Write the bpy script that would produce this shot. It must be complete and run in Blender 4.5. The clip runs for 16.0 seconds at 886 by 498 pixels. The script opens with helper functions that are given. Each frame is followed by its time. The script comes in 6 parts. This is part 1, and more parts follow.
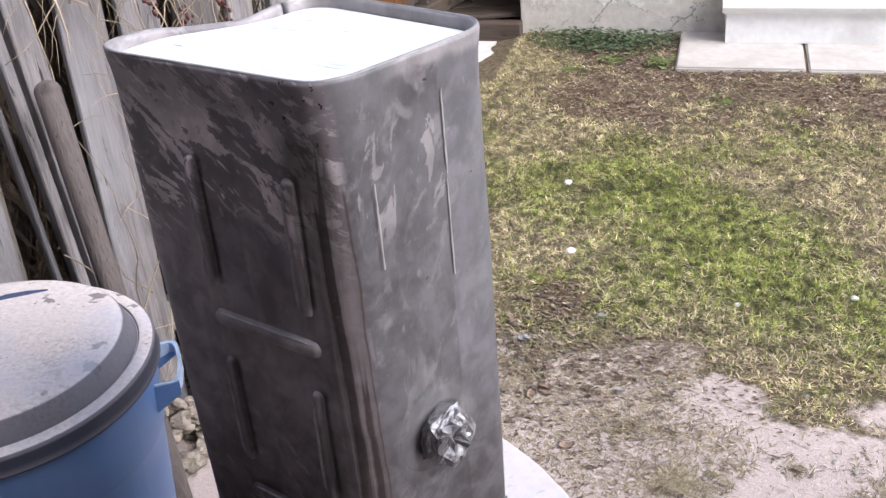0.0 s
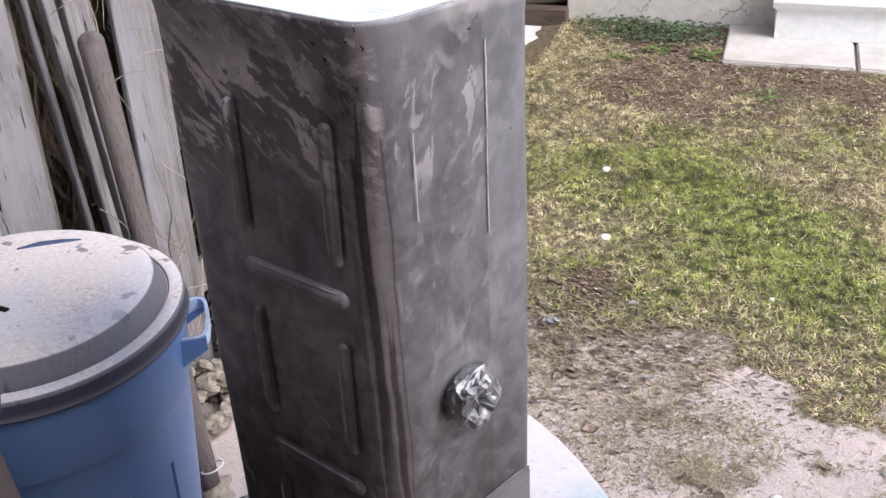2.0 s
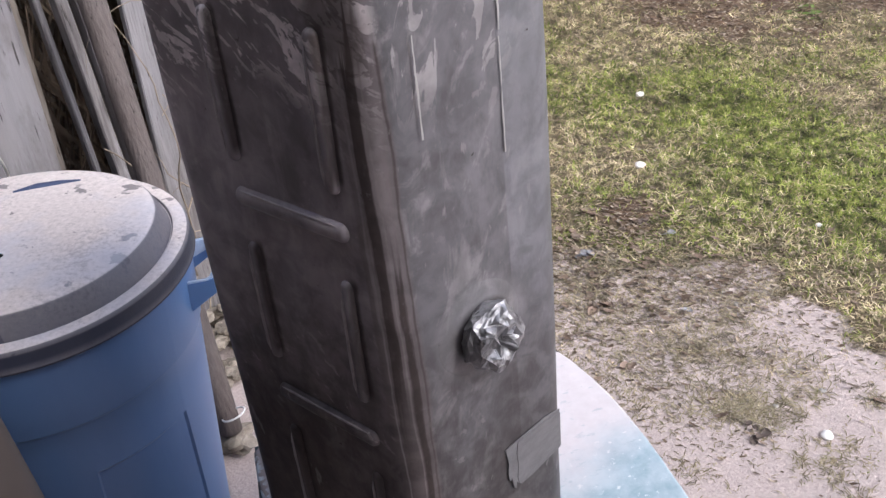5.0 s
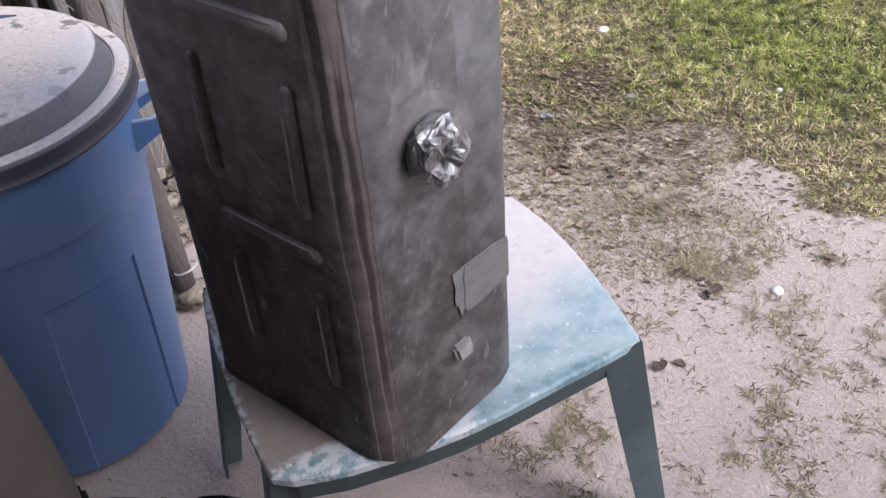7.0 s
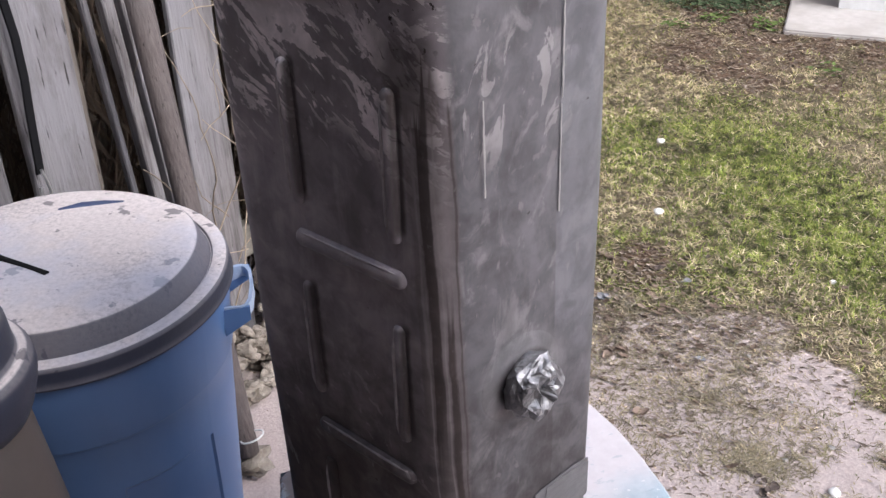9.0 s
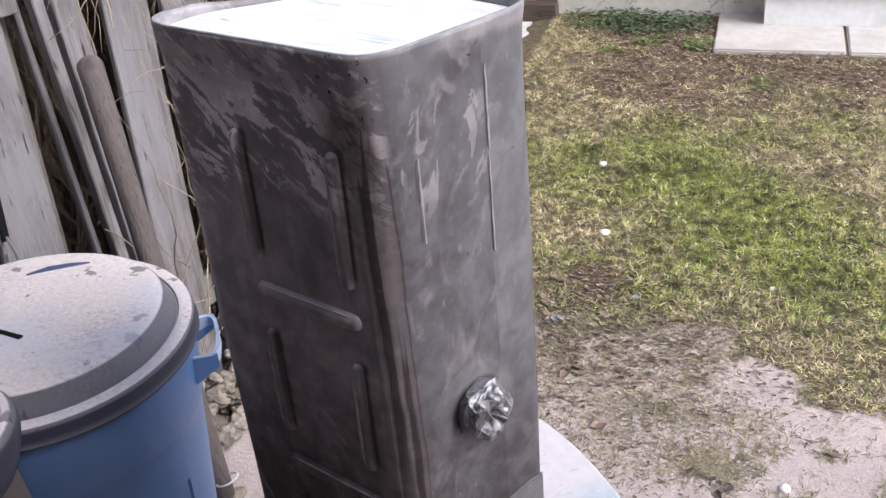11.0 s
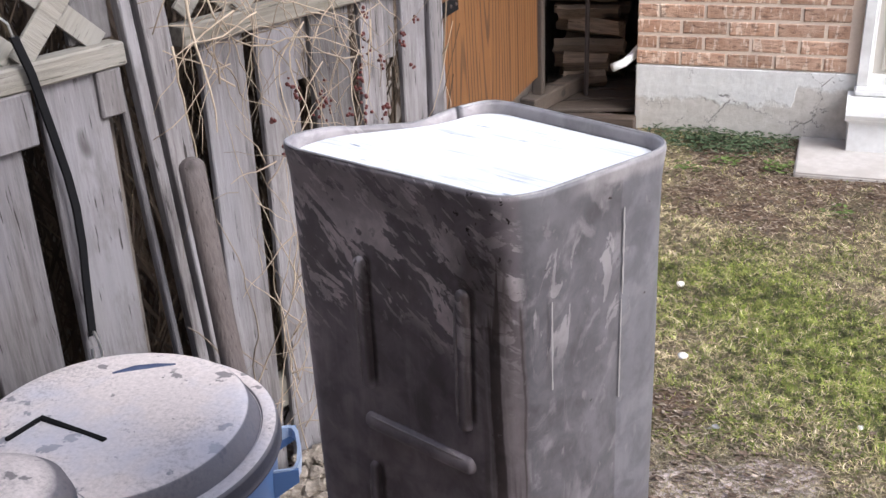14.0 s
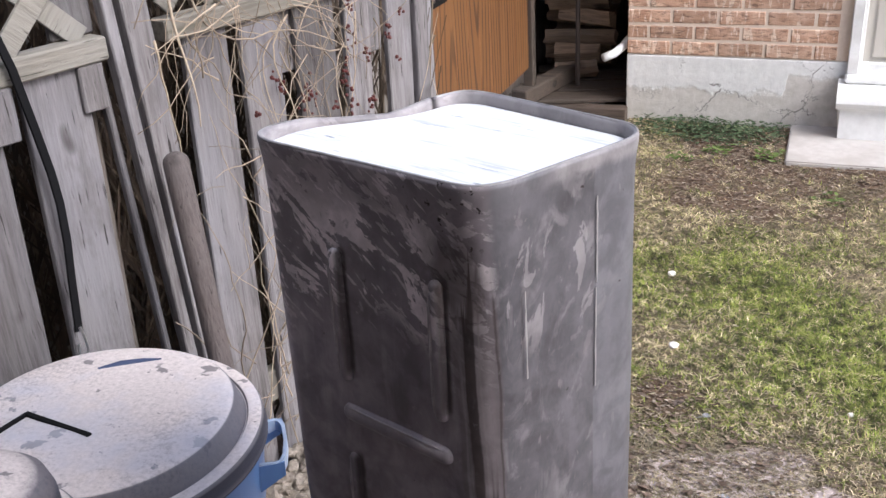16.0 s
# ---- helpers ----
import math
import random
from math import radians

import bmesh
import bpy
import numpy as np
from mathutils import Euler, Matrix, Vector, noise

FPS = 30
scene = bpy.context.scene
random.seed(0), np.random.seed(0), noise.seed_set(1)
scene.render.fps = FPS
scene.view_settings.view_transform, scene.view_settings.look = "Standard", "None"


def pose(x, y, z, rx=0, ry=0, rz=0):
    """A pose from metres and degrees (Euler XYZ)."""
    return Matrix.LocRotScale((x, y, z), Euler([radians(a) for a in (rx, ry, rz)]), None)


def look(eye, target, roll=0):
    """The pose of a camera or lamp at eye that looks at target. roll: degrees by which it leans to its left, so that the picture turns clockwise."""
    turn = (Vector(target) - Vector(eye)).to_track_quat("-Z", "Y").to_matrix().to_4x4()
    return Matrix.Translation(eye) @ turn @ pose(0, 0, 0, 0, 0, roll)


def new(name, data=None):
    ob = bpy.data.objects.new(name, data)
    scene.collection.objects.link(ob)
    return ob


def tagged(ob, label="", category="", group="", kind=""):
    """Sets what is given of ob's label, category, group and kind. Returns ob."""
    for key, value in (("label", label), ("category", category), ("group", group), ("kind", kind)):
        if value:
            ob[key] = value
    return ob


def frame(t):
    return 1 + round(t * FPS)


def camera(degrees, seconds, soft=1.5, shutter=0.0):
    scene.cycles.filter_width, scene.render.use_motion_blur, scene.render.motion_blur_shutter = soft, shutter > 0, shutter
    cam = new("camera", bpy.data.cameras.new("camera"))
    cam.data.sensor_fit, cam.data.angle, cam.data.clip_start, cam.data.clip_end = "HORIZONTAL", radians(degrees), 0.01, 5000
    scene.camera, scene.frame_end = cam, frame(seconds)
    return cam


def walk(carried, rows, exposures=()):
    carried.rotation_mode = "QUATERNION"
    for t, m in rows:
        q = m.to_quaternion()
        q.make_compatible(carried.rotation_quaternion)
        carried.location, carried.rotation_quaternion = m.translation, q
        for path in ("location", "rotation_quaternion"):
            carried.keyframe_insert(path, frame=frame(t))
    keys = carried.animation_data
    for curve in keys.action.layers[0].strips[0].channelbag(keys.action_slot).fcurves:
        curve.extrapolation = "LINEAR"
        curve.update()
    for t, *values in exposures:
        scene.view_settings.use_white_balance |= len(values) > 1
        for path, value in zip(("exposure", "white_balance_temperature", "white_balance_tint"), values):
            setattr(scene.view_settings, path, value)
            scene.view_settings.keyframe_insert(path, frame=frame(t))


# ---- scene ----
cam = camera(48.0, 16.0, soft=1.45)
PATH = [
    (0, (1.015, -4.796, 1.627), (0.489, -3.144, 0.629), -5.0),
    (0.5, (0.997, -4.794, 1.632), (0.459, -3.131, 0.66), -4.2),
    (1, (1.002, -4.803, 1.634), (0.426, -3.133, 0.696), -4.9),
    (1.5, (1.022, -4.793, 1.636), (0.458, -3.106, 0.721), -5.3),
    (2, (1.012, -4.8, 1.588), (0.426, -3.177, 0.576), -3.0),
    (2.5, (1.024, -4.78, 1.532), (0.408, -3.249, 0.403), -5.4),
    (3, (1.045, -4.757, 1.458), (0.42, -3.261, 0.287), -7.7),
    (3.2, (1.048, -4.749, 1.458), (0.436, -3.268, 0.261), -7.0),
    (5.3, (0.997, -4.702, 1.515), (0.353, -3.165, 0.41), -5.9),
    (5.5, (1.008, -4.709, 1.51), (0.369, -3.191, 0.375), -5.8),
    (6, (1.044, -4.72, 1.463), (0.466, -3.228, 0.263), -6.2),
    (6.5, (1.039, -4.732, 1.441), (0.509, -3.285, 0.166), -4.0),
    (6.7, (1.034, -4.732, 1.437), (0.499, -3.294, 0.155), -4.1),
    (7, (1.024, -4.724, 1.431), (0.478, -3.293, 0.145), -4.7),
    (7.5, (1.003, -4.764, 1.538), (0.415, -3.211, 0.423), -2.8),
    (8, (0.979, -4.776, 1.552), (0.359, -3.256, 0.409), -2.1),
    (8.5, (0.962, -4.772, 1.562), (0.312, -3.236, 0.457), -0.7),
    (9, (0.962, -4.74, 1.56), (0.314, -3.178, 0.492), -2.7),
    (9.2, (0.955, -4.722, 1.58), (0.307, -3.133, 0.553), -3.9),
    (11.3, (1.009, -4.813, 1.625), (0.437, -3.193, 0.601), -5.0),
    (11.5, (1.004, -4.811, 1.621), (0.454, -3.179, 0.605), -4.0),
    (12, (1.002, -4.806, 1.615), (0.476, -3.15, 0.624), -2.5),
    (12.5, (0.999, -4.8, 1.59), (0.464, -3.188, 0.533), -2.5),
    (13, (0.984, -4.784, 1.619), (0.417, -3.131, 0.645), -3.8),
    (13.5, (0.947, -4.785, 1.653), (0.309, -3.1, 0.785), -2.8),
    (14, (0.917, -4.782, 1.651), (0.221, -3.11, 0.803), -3.1),
    (14.5, (0.919, -4.783, 1.659), (0.216, -3.112, 0.813), -3.3),
    (15, (0.926, -4.778, 1.657), (0.245, -3.1, 0.807), -3.8),
    (15.5, (0.93, -4.779, 1.657), (0.249, -3.099, 0.811), -3.3),
    (16, (0.939, -4.774, 1.647), (0.249, -3.106, 0.786), -3.7),
]
walk(cam, [(t, look(eye, target, roll)) for t, eye, target, roll in PATH],
     exposures=[(0, 1.11, 6050, 13), (3, 1.08, 6050, 13), (7, 0.93, 6050, 13), (9, 0.97, 6050, 13), (12.5, 0.99, 6050, 13), (16, 0.97, 6050, 13)])

# ---- sky and light: overcast ----
world = bpy.data.worlds.new("overcast_sky")
scene.world = world
world.use_nodes = True
wn, wl = world.node_tree.nodes, world.node_tree.links
sky = wn.new("ShaderNodeTexSky")
sky.sky_type, sky.sun_disc = "NISHITA", False
sky.sun_elevation, sky.sun_rotation = radians(43), radians(109)
sky.air_density, sky.dust_density, sky.ozone_density = 1.0, 4.0, 1.0
grey = wn.new("ShaderNodeHueSaturation")
grey.inputs["Saturation"].default_value = 0.6
wl.new(sky.outputs[0], grey.inputs["Color"])
wl.new(grey.outputs[0], wn["Background"].inputs["Color"])
wn["Background"].inputs["Strength"].default_value = 0.15
sun = new("sun", bpy.data.lights.new("sun", "SUN"))
sun.data.energy, sun.data.angle, sun.data.color = 1.35, radians(30), (1.0, 0.98, 0.95)
sun.matrix_world = look((6.0, -2.1, 6.0), (0, 0, 0))



# ---- helpers of this scene ----
def part(name, bm, material, parent=None, label="", smooth=False):
    me = bpy.data.meshes.new(name)
    bm.normal_update()
    bm.to_mesh(me)
    bm.free()
    if material:
        me.materials.append(material)
    if smooth:
        me.shade_smooth()
    ob = new(name, me)
    if parent:
        ob.parent = parent
    if label:
        ob["label"] = label
    return ob


def raw(name, verts, faces, material, parent=None):
    me = bpy.data.meshes.new(name)
    me.from_pydata(verts, [], faces)
    me.update()
    if material:
        me.materials.append(material)
    ob = new(name, me)
    if parent:
        ob.parent = parent
    return ob


def share(name, me, m, parent):
    ob = new(name, me)
    ob.parent = parent
    ob.matrix_basis = m
    return ob


def empty(name, m=None):
    ob = new(name)
    ob.empty_display_size = 0.05
    if m is not None:
        ob.matrix_world = m
    return ob


def box(sx, sy, sz, m=None, bevel=0.0, bm=None, segments=1):
    """A box of that size, its base's middle at the origin of m."""
    bm = bm or bmesh.new()
    made = bmesh.ops.create_cube(bm, size=1.0)["verts"]
    for v in made:
        v.co = Vector((v.co.x * sx, v.co.y * sy, (v.co.z + 0.5) * sz))
    if bevel:
        edges = list({e for v in made for e in v.link_edges})
        made = list({v for f in bmesh.ops.bevel(bm, geom=edges, offset=bevel, segments=segments, affect="EDGES")["faces"]
                     for v in f.verts} | {v for v in made if v.is_valid})
    if m is not None:
        bmesh.ops.transform(bm, matrix=m, verts=[v for v in made if v.is_valid])
    return bm


def lathe(profile, segments=48, wobble=0.0):
    bm = bmesh.new()
    rings = []
    for r, z in profile:
        if r < 1e-5:
            rings.append([bm.verts.new((0, 0, z))])
        else:
            rings.append([bm.verts.new((r * math.cos(a), r * math.sin(a), z + wobble * math.sin(3 * a)))
                          for a in (2 * math.pi * k / segments for k in range(segments))])
    for a, b in zip(rings, rings[1:]):
        for k in range(segments):
            q = [a[k % len(a)], a[(k + 1) % len(a)], b[(k + 1) % len(b)], b[k % len(b)]]
            q = list(dict.fromkeys(q))
            if len(q) > 2:
                bm.faces.new(q)
    return bm


def tube(points, radii, sides=8, bm=None, flat=1.0):
    """A tube along the points with a radius at each; flat squashes it."""
    bm = bm or bmesh.new()
    pts = [Vector(p) for p in points]
    if not hasattr(radii, "__len__"):
        radii = [radii] * len(pts)
    rings, side = [], None
    for i, p in enumerate(pts):
        d = (pts[min(i + 1, len(pts) - 1)] - pts[max(i - 1, 0)]).normalized()
        if side is None:
            side = d.orthogonal().normalized()
        side = (side - d * side.dot(d)).normalized()
        up = d.cross(side)
        rings.append([bm.verts.new(p + radii[i] * (math.cos(a) * side + flat * math.sin(a) * up))
                      for a in (2 * math.pi * k / sides for k in range(sides))])
    for a, b in zip(rings, rings[1:]):
        for k in range(sides):
            bm.faces.new([a[k], a[(k + 1) % sides], b[(k + 1) % sides], b[k]])
    bm.faces.new(list(reversed(rings[0])))
    bm.faces.new(rings[-1])
    return bm


def round_outline(corners, step=8):
    """A closed outline from corners (x, y, radius)."""
    out, n = [], len(corners)
    for i, (x, y, r) in enumerate(corners):
        p, a, b = Vector((x, y)), Vector(corners[i - 1][:2]), Vector(corners[(i + 1) % n][:2])
        p0, p2 = p + (a - p).normalized() * r, p + (b - p).normalized() * r
        for k in range(step + 1):
            t = k / step
            out.append(p0 * (1 - t) ** 2 + 2 * p * t * (1 - t) + p2 * t * t)
    return out


# ---- materials ----
def material(name):
    m = bpy.data.materials.new(name)
    m.use_nodes = True
    return m, m.node_tree.nodes, m.node_tree.links, m.node_tree.nodes["Principled BSDF"]


def noise_node(n, l, coord, scale, detail=6, rough=0.6, stretch=(1, 1, 1), turn=(0, 0, 0)):
    mp = n.new("ShaderNodeMapping")
    mp.inputs["Scale"].default_value = stretch
    mp.inputs["Rotation"].default_value = turn
    l.new(coord, mp.inputs[0])
    t = n.new("ShaderNodeTexNoise")
    t.inputs["Scale"].default_value, t.inputs["Detail"].default_value, t.inputs["Roughness"].default_value = scale, detail, rough
    l.new(mp.outputs[0], t.inputs["Vector"])
    return t.outputs["Fac"]


def ramp(n, l, fac, stops):
    r = n.new("ShaderNodeValToRGB")
    e = r.color_ramp.elements
    while len(e) < len(stops):
        e.new(0.5)
    for k, (p, c) in enumerate(stops):
        e[k].position = p
        e[k].color = (*c, 1) if hasattr(c, "__len__") else (c, c, c, 1)
    l.new(fac, r.inputs[0])
    return r.outputs[0]


def mixc(n, l, fac, a, b, kind="MIX"):
    m = n.new("ShaderNodeMix")
    m.data_type, m.blend_type = "RGBA", kind
    for sock, val in ((m.inputs[0], fac), (m.inputs[6], a), (m.inputs[7], b)):
        if hasattr(val, "links"):
            l.new(val, sock)
        else:
            sock.default_value = val if not hasattr(val, "__len__") or len(val) == 4 else (*val, 1)
    return m.outputs[2]


def calc(n, l, op, a, b=0.0, c=0.0):
    m = n.new("ShaderNodeMath")
    m.operation = op
    for sock, val in zip(m.inputs, (a, b, c)):
        if hasattr(val, "links"):
            l.new(val, sock)
        else:
            sock.default_value = val
    return m.outputs[0]


def bump(n, l, p, height, strength, distance=0.01):
    b = n.new("ShaderNodeBump")
    b.inputs["Strength"].default_value, b.inputs["Distance"].default_value = strength, distance
    l.new(height, b.inputs["Height"])
    l.new(b.outputs[0], p.inputs["Normal"])


def surf(name, c1, c2, rough=0.7, scale=20, strength=0.3, stretch=(1, 1, 1), c3=None, metal=0.0, where="Object", rnd=0.0, big=None):
    """A surface whose colour wanders between two colours at two scales, with fine relief and stains of a third colour."""
    m, n, l, p = material(name)
    tc = n.new("ShaderNodeTexCoord").outputs[where]
    f1 = noise_node(n, l, tc, scale, 8, 0.65, stretch)
    f2 = noise_node(n, l, tc, big or scale / 7, 4, 0.55, stretch)
    col = mixc(n, l, ramp(n, l, f1, [(0.3, 0.0), (0.7, 1.0)]), c1, c2)
    if c3:
        col = mixc(n, l, ramp(n, l, f2, [(0.48, 0.0), (0.68, 1.0)]), col, c3)
    else:
        col = mixc(n, l, f2, col, mixc(n, l, 0.5, col, c2))
    if rnd:
        oi = n.new("ShaderNodeObjectInfo").outputs["Random"]
        hs = n.new("ShaderNodeHueSaturation")
        l.new(col, hs.inputs["Color"])
        l.new(calc(n, l, "MULTIPLY_ADD", oi, rnd, 1 - rnd / 2), hs.inputs["Value"])
        col = hs.outputs[0]
    l.new(col, p.inputs["Base Color"])
    l.new(calc(n, l, "MULTIPLY_ADD", f1, 0.25, rough - 0.12), p.inputs["Roughness"])
    p.inputs["Metallic"].default_value = metal
    bump(n, l, p, f1, strength, 0.004)
    return m


def wood_mat(name, light, dark, grey, rough=0.8, axis=2, scale=1.0, strength=0.5, rnd=0.3):
    """Weathered wood with the grain along one axis of the board."""
    m, n, l, p = material(name)
    tc = n.new("ShaderNodeTexCoord").outputs["Object"]
    oi = n.new("ShaderNodeObjectInfo").outputs["Random"]
    add = n.new("ShaderNodeVectorMath")
    add.operation = "ADD"
    comb = n.new("ShaderNodeCombineXYZ")
    for k in range(3):
        l.new(calc(n, l, "MULTIPLY", oi, 17.0 + 5 * k), comb.inputs[k])
    l.new(tc, add.inputs[0])
    l.new(comb.outputs[0], add.inputs[1])
    st = [14.0, 14.0, 14.0]
    st[axis] = 0.9
    grain = noise_node(n, l, add.outputs[0], 6 * scale, 8, 0.65, st)
    patch = noise_node(n, l, add.outputs[0], 3.5 * scale, 5, 0.6, [s / 14 + 0.3 for s in st])
    knots = noise_node(n, l, add.outputs[0], 9 * scale, 2, 0.4, [0.5 + 0.5 * (s > 1) for s in st])
    col = mixc(n, l, ramp(n, l, grain, [(0.34, 0.35), (0.58, 1.0)]), dark, light)
    col = mixc(n, l, ramp(n, l, patch, [(0.42, 0.0), (0.66, 0.8)]), col, grey)
    col = mixc(n, l, ramp(n, l, knots, [(0.69, 0.0), (0.74, 0.85)]), col, [0.6 * q for q in dark])
    blotch = noise_node(n, l, add.outputs[0], 11 * scale, 6, 0.7, [0.35 + 0.65 * (s > 1) for s in st])
    col = mixc(n, l, ramp(n, l, blotch, [(0.52, 0.0), (0.66, 0.6)]), col, mixc(n, l, 0.45, dark, light))
    checks = noise_node(n, l, add.outputs[0], 13 * scale, 4, 0.55, [s if s < 1 else s * 0.8 for s in st])
    col = mixc(n, l, ramp(n, l, checks, [(0.30, 0.9), (0.36, 0.0)]), col, [0.45 * q for q in dark])
    hs = n.new("ShaderNodeHueSaturation")
    l.new(col, hs.inputs["Color"])
    l.new(calc(n, l, "MULTIPLY_ADD", oi, rnd, 1 - rnd / 2), hs.inputs["Value"])
    l.new(hs.outputs[0], p.inputs["Base Color"])
    p.inputs["Roughness"].default_value = rough
    bump(n, l, p, calc(n, l, "ADD", grain, calc(n, l, "MULTIPLY", checks, 0.8)), strength, 0.005)
    return m


def plain(name, c, rough=0.6, metal=0.0):
    return surf(name, c, [min(1, q * 1.25) for q in c], rough, 40, 0.15, metal=metal)


# tank: sanded, stained sheet metal
RIB_X, RIB_Z = (-0.066, 0.068), ((0.672, 0.832), (0.421, 0.576), (0.166, 0.316))


def tank_metal():
    m, n, l, p = material("sanded_steel")
    tc = n.new("ShaderNodeTexCoord").outputs["Object"]
    sep = n.new("ShaderNodeSeparateXYZ")
    l.new(tc, sep.inputs[0])
    x, y, z = sep.outputs

    def ragged(scale, stretch=(1, 1, 1), turn=(0, 0, 0), distort=0.0, detail=6, rough=0.6):
        """Noise in turned, then stretched coordinates."""
        rot, mp = n.new("ShaderNodeMapping"), n.new("ShaderNodeMapping")
        rot.inputs["Rotation"].default_value, mp.inputs["Scale"].default_value = turn, stretch
        l.new(tc, rot.inputs[0])
        l.new(rot.outputs[0], mp.inputs[0])
        t = n.new("ShaderNodeTexNoise")
        for k, v in (("Scale", scale), ("Detail", detail), ("Roughness", rough), ("Distortion", distort)):
            t.inputs[k].default_value = v
        l.new(mp.outputs[0], t.inputs["Vector"])
        return t.outputs["Fac"]

    def band(v, a, b, soft):
        """1 between a and b, softened."""
        return calc(n, l, "MULTIPLY", step(v, a - soft, a + soft), calc(n, l, "SUBTRACT", 1.0, step(v, b - soft, b + soft)))

    def step(v, a, b):
        mr = n.new("ShaderNodeMapRange")
        mr.interpolation_type = "SMOOTHSTEP"
        mr.inputs["From Min"].default_value, mr.inputs["From Max"].default_value = a, b
        l.new(v, mr.inputs["Value"])
        return mr.outputs["Result"]

    def both(a, b):
        return calc(n, l, "MULTIPLY", a, b)

    cloud = ragged(5.5, (1, 1, 0.7), distort=0.5, detail=5)
    soft = ragged(11, (1, 1, 0.8), distort=0.4, detail=5)
    mottle = ragged(30, distort=0.4, detail=6)
    grain = ragged(120, (1.3, 1.3, 0.7), detail=4)
    upright = ragged(14, (2.2, 2.2, 0.25), distort=0.3, detail=5)
    streak = ragged(17, (4.0, 4.0, 0.12), distort=0.25, detail=4)
    scuff = ragged(13.5, (1.0, 1.0, 2.1), (0, -0.60, 0), distort=0.5, detail=7, rough=0.62)
    fleck = ragged(34, (1.0, 1.0, 3.2), (0, -0.68, 0), distort=0.3, detail=5, rough=0.55)
    around = calc(n, l, "ADD", x, y)  # runs from the front face round the folded corner

    # front face: smooth, base raised to offset its shade, brown towards the foot
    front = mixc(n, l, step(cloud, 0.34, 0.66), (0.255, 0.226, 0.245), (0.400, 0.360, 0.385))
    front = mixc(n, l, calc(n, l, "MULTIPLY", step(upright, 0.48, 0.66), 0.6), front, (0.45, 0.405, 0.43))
    front = mixc(n, l, calc(n, l, "MULTIPLY", step(soft, 0.54, 0.70), 0.5), front, (0.180, 0.155, 0.167))
    # brown old paint low down, darkened further for the shade near the foot
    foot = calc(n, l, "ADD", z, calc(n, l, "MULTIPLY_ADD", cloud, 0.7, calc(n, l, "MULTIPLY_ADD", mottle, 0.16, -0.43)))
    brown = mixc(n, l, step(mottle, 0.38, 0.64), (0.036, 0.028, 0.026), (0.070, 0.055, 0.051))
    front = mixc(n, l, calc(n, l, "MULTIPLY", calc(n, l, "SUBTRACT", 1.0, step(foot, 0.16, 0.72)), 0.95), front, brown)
    tall = calc(n, l, "ADD", z, calc(n, l, "MULTIPLY_ADD", cloud, 0.26, -0.13))
    front = mixc(n, l, calc(n, l, "MULTIPLY", step(tall, 0.68, 0.80), 0.45), front, (0.19, 0.165, 0.178))
    front = mixc(n, l, both(step(scuff, 0.492, 0.512), both(step(tall, 0.735, 0.80), calc(n, l, "MULTIPLY_ADD", calc(n, l, "SUBTRACT", 1.0, step(z, 0.865, 0.90)), 0.65, 0.3))), front, (0.84, 0.765, 0.785))
    front = mixc(n, l, both(step(fleck, 0.57, 0.60), calc(n, l, "MULTIPLY_ADD", step(tall, 0.68, 0.80), 0.55, 0.0)), front, (0.82, 0.75, 0.768))
    low_fleck = both(step(fleck, 0.60, 0.63), both(step(mottle, 0.5, 0.56), band(z, 0.36, 0.70, 0.05)))
    front = mixc(n, l, calc(n, l, "MULTIPLY", low_fleck, 0.65), front, (0.36, 0.32, 0.325))
    pits = both(step(ragged(95, distort=0.3, detail=3), 0.63, 0.66), both(step(z, 0.86, 0.89), step(x, 0.0, 0.08)))
    front = mixc(n, l, pits, front, (0.035, 0.026, 0.024))
    # shade on the right flank of the upright ribs, put into the colour
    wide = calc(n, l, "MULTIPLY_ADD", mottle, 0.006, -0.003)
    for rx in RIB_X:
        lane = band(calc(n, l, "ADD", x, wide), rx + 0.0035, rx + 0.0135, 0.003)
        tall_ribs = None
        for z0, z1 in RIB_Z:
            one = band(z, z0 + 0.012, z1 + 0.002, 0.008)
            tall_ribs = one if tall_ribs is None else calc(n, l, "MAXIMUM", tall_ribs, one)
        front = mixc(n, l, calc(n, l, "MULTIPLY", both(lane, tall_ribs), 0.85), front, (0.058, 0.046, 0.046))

    # side face: greyer, cloudy, base darker than the front's, with a smoother lap of sheet
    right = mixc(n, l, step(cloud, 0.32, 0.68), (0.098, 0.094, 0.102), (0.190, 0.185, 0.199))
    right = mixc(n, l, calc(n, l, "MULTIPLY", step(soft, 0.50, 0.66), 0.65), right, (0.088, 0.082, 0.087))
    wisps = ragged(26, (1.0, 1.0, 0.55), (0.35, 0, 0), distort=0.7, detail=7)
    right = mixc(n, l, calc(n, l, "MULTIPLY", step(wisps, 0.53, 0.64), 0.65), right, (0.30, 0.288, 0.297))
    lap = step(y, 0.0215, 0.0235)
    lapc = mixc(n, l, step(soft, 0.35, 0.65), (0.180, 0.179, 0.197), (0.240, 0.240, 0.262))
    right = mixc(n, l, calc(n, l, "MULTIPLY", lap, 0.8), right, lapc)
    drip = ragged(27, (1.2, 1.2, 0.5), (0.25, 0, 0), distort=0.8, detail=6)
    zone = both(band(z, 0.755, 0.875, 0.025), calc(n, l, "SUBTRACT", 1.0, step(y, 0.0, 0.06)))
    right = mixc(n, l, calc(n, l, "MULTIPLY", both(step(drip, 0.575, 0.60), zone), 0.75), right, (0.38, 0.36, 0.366))
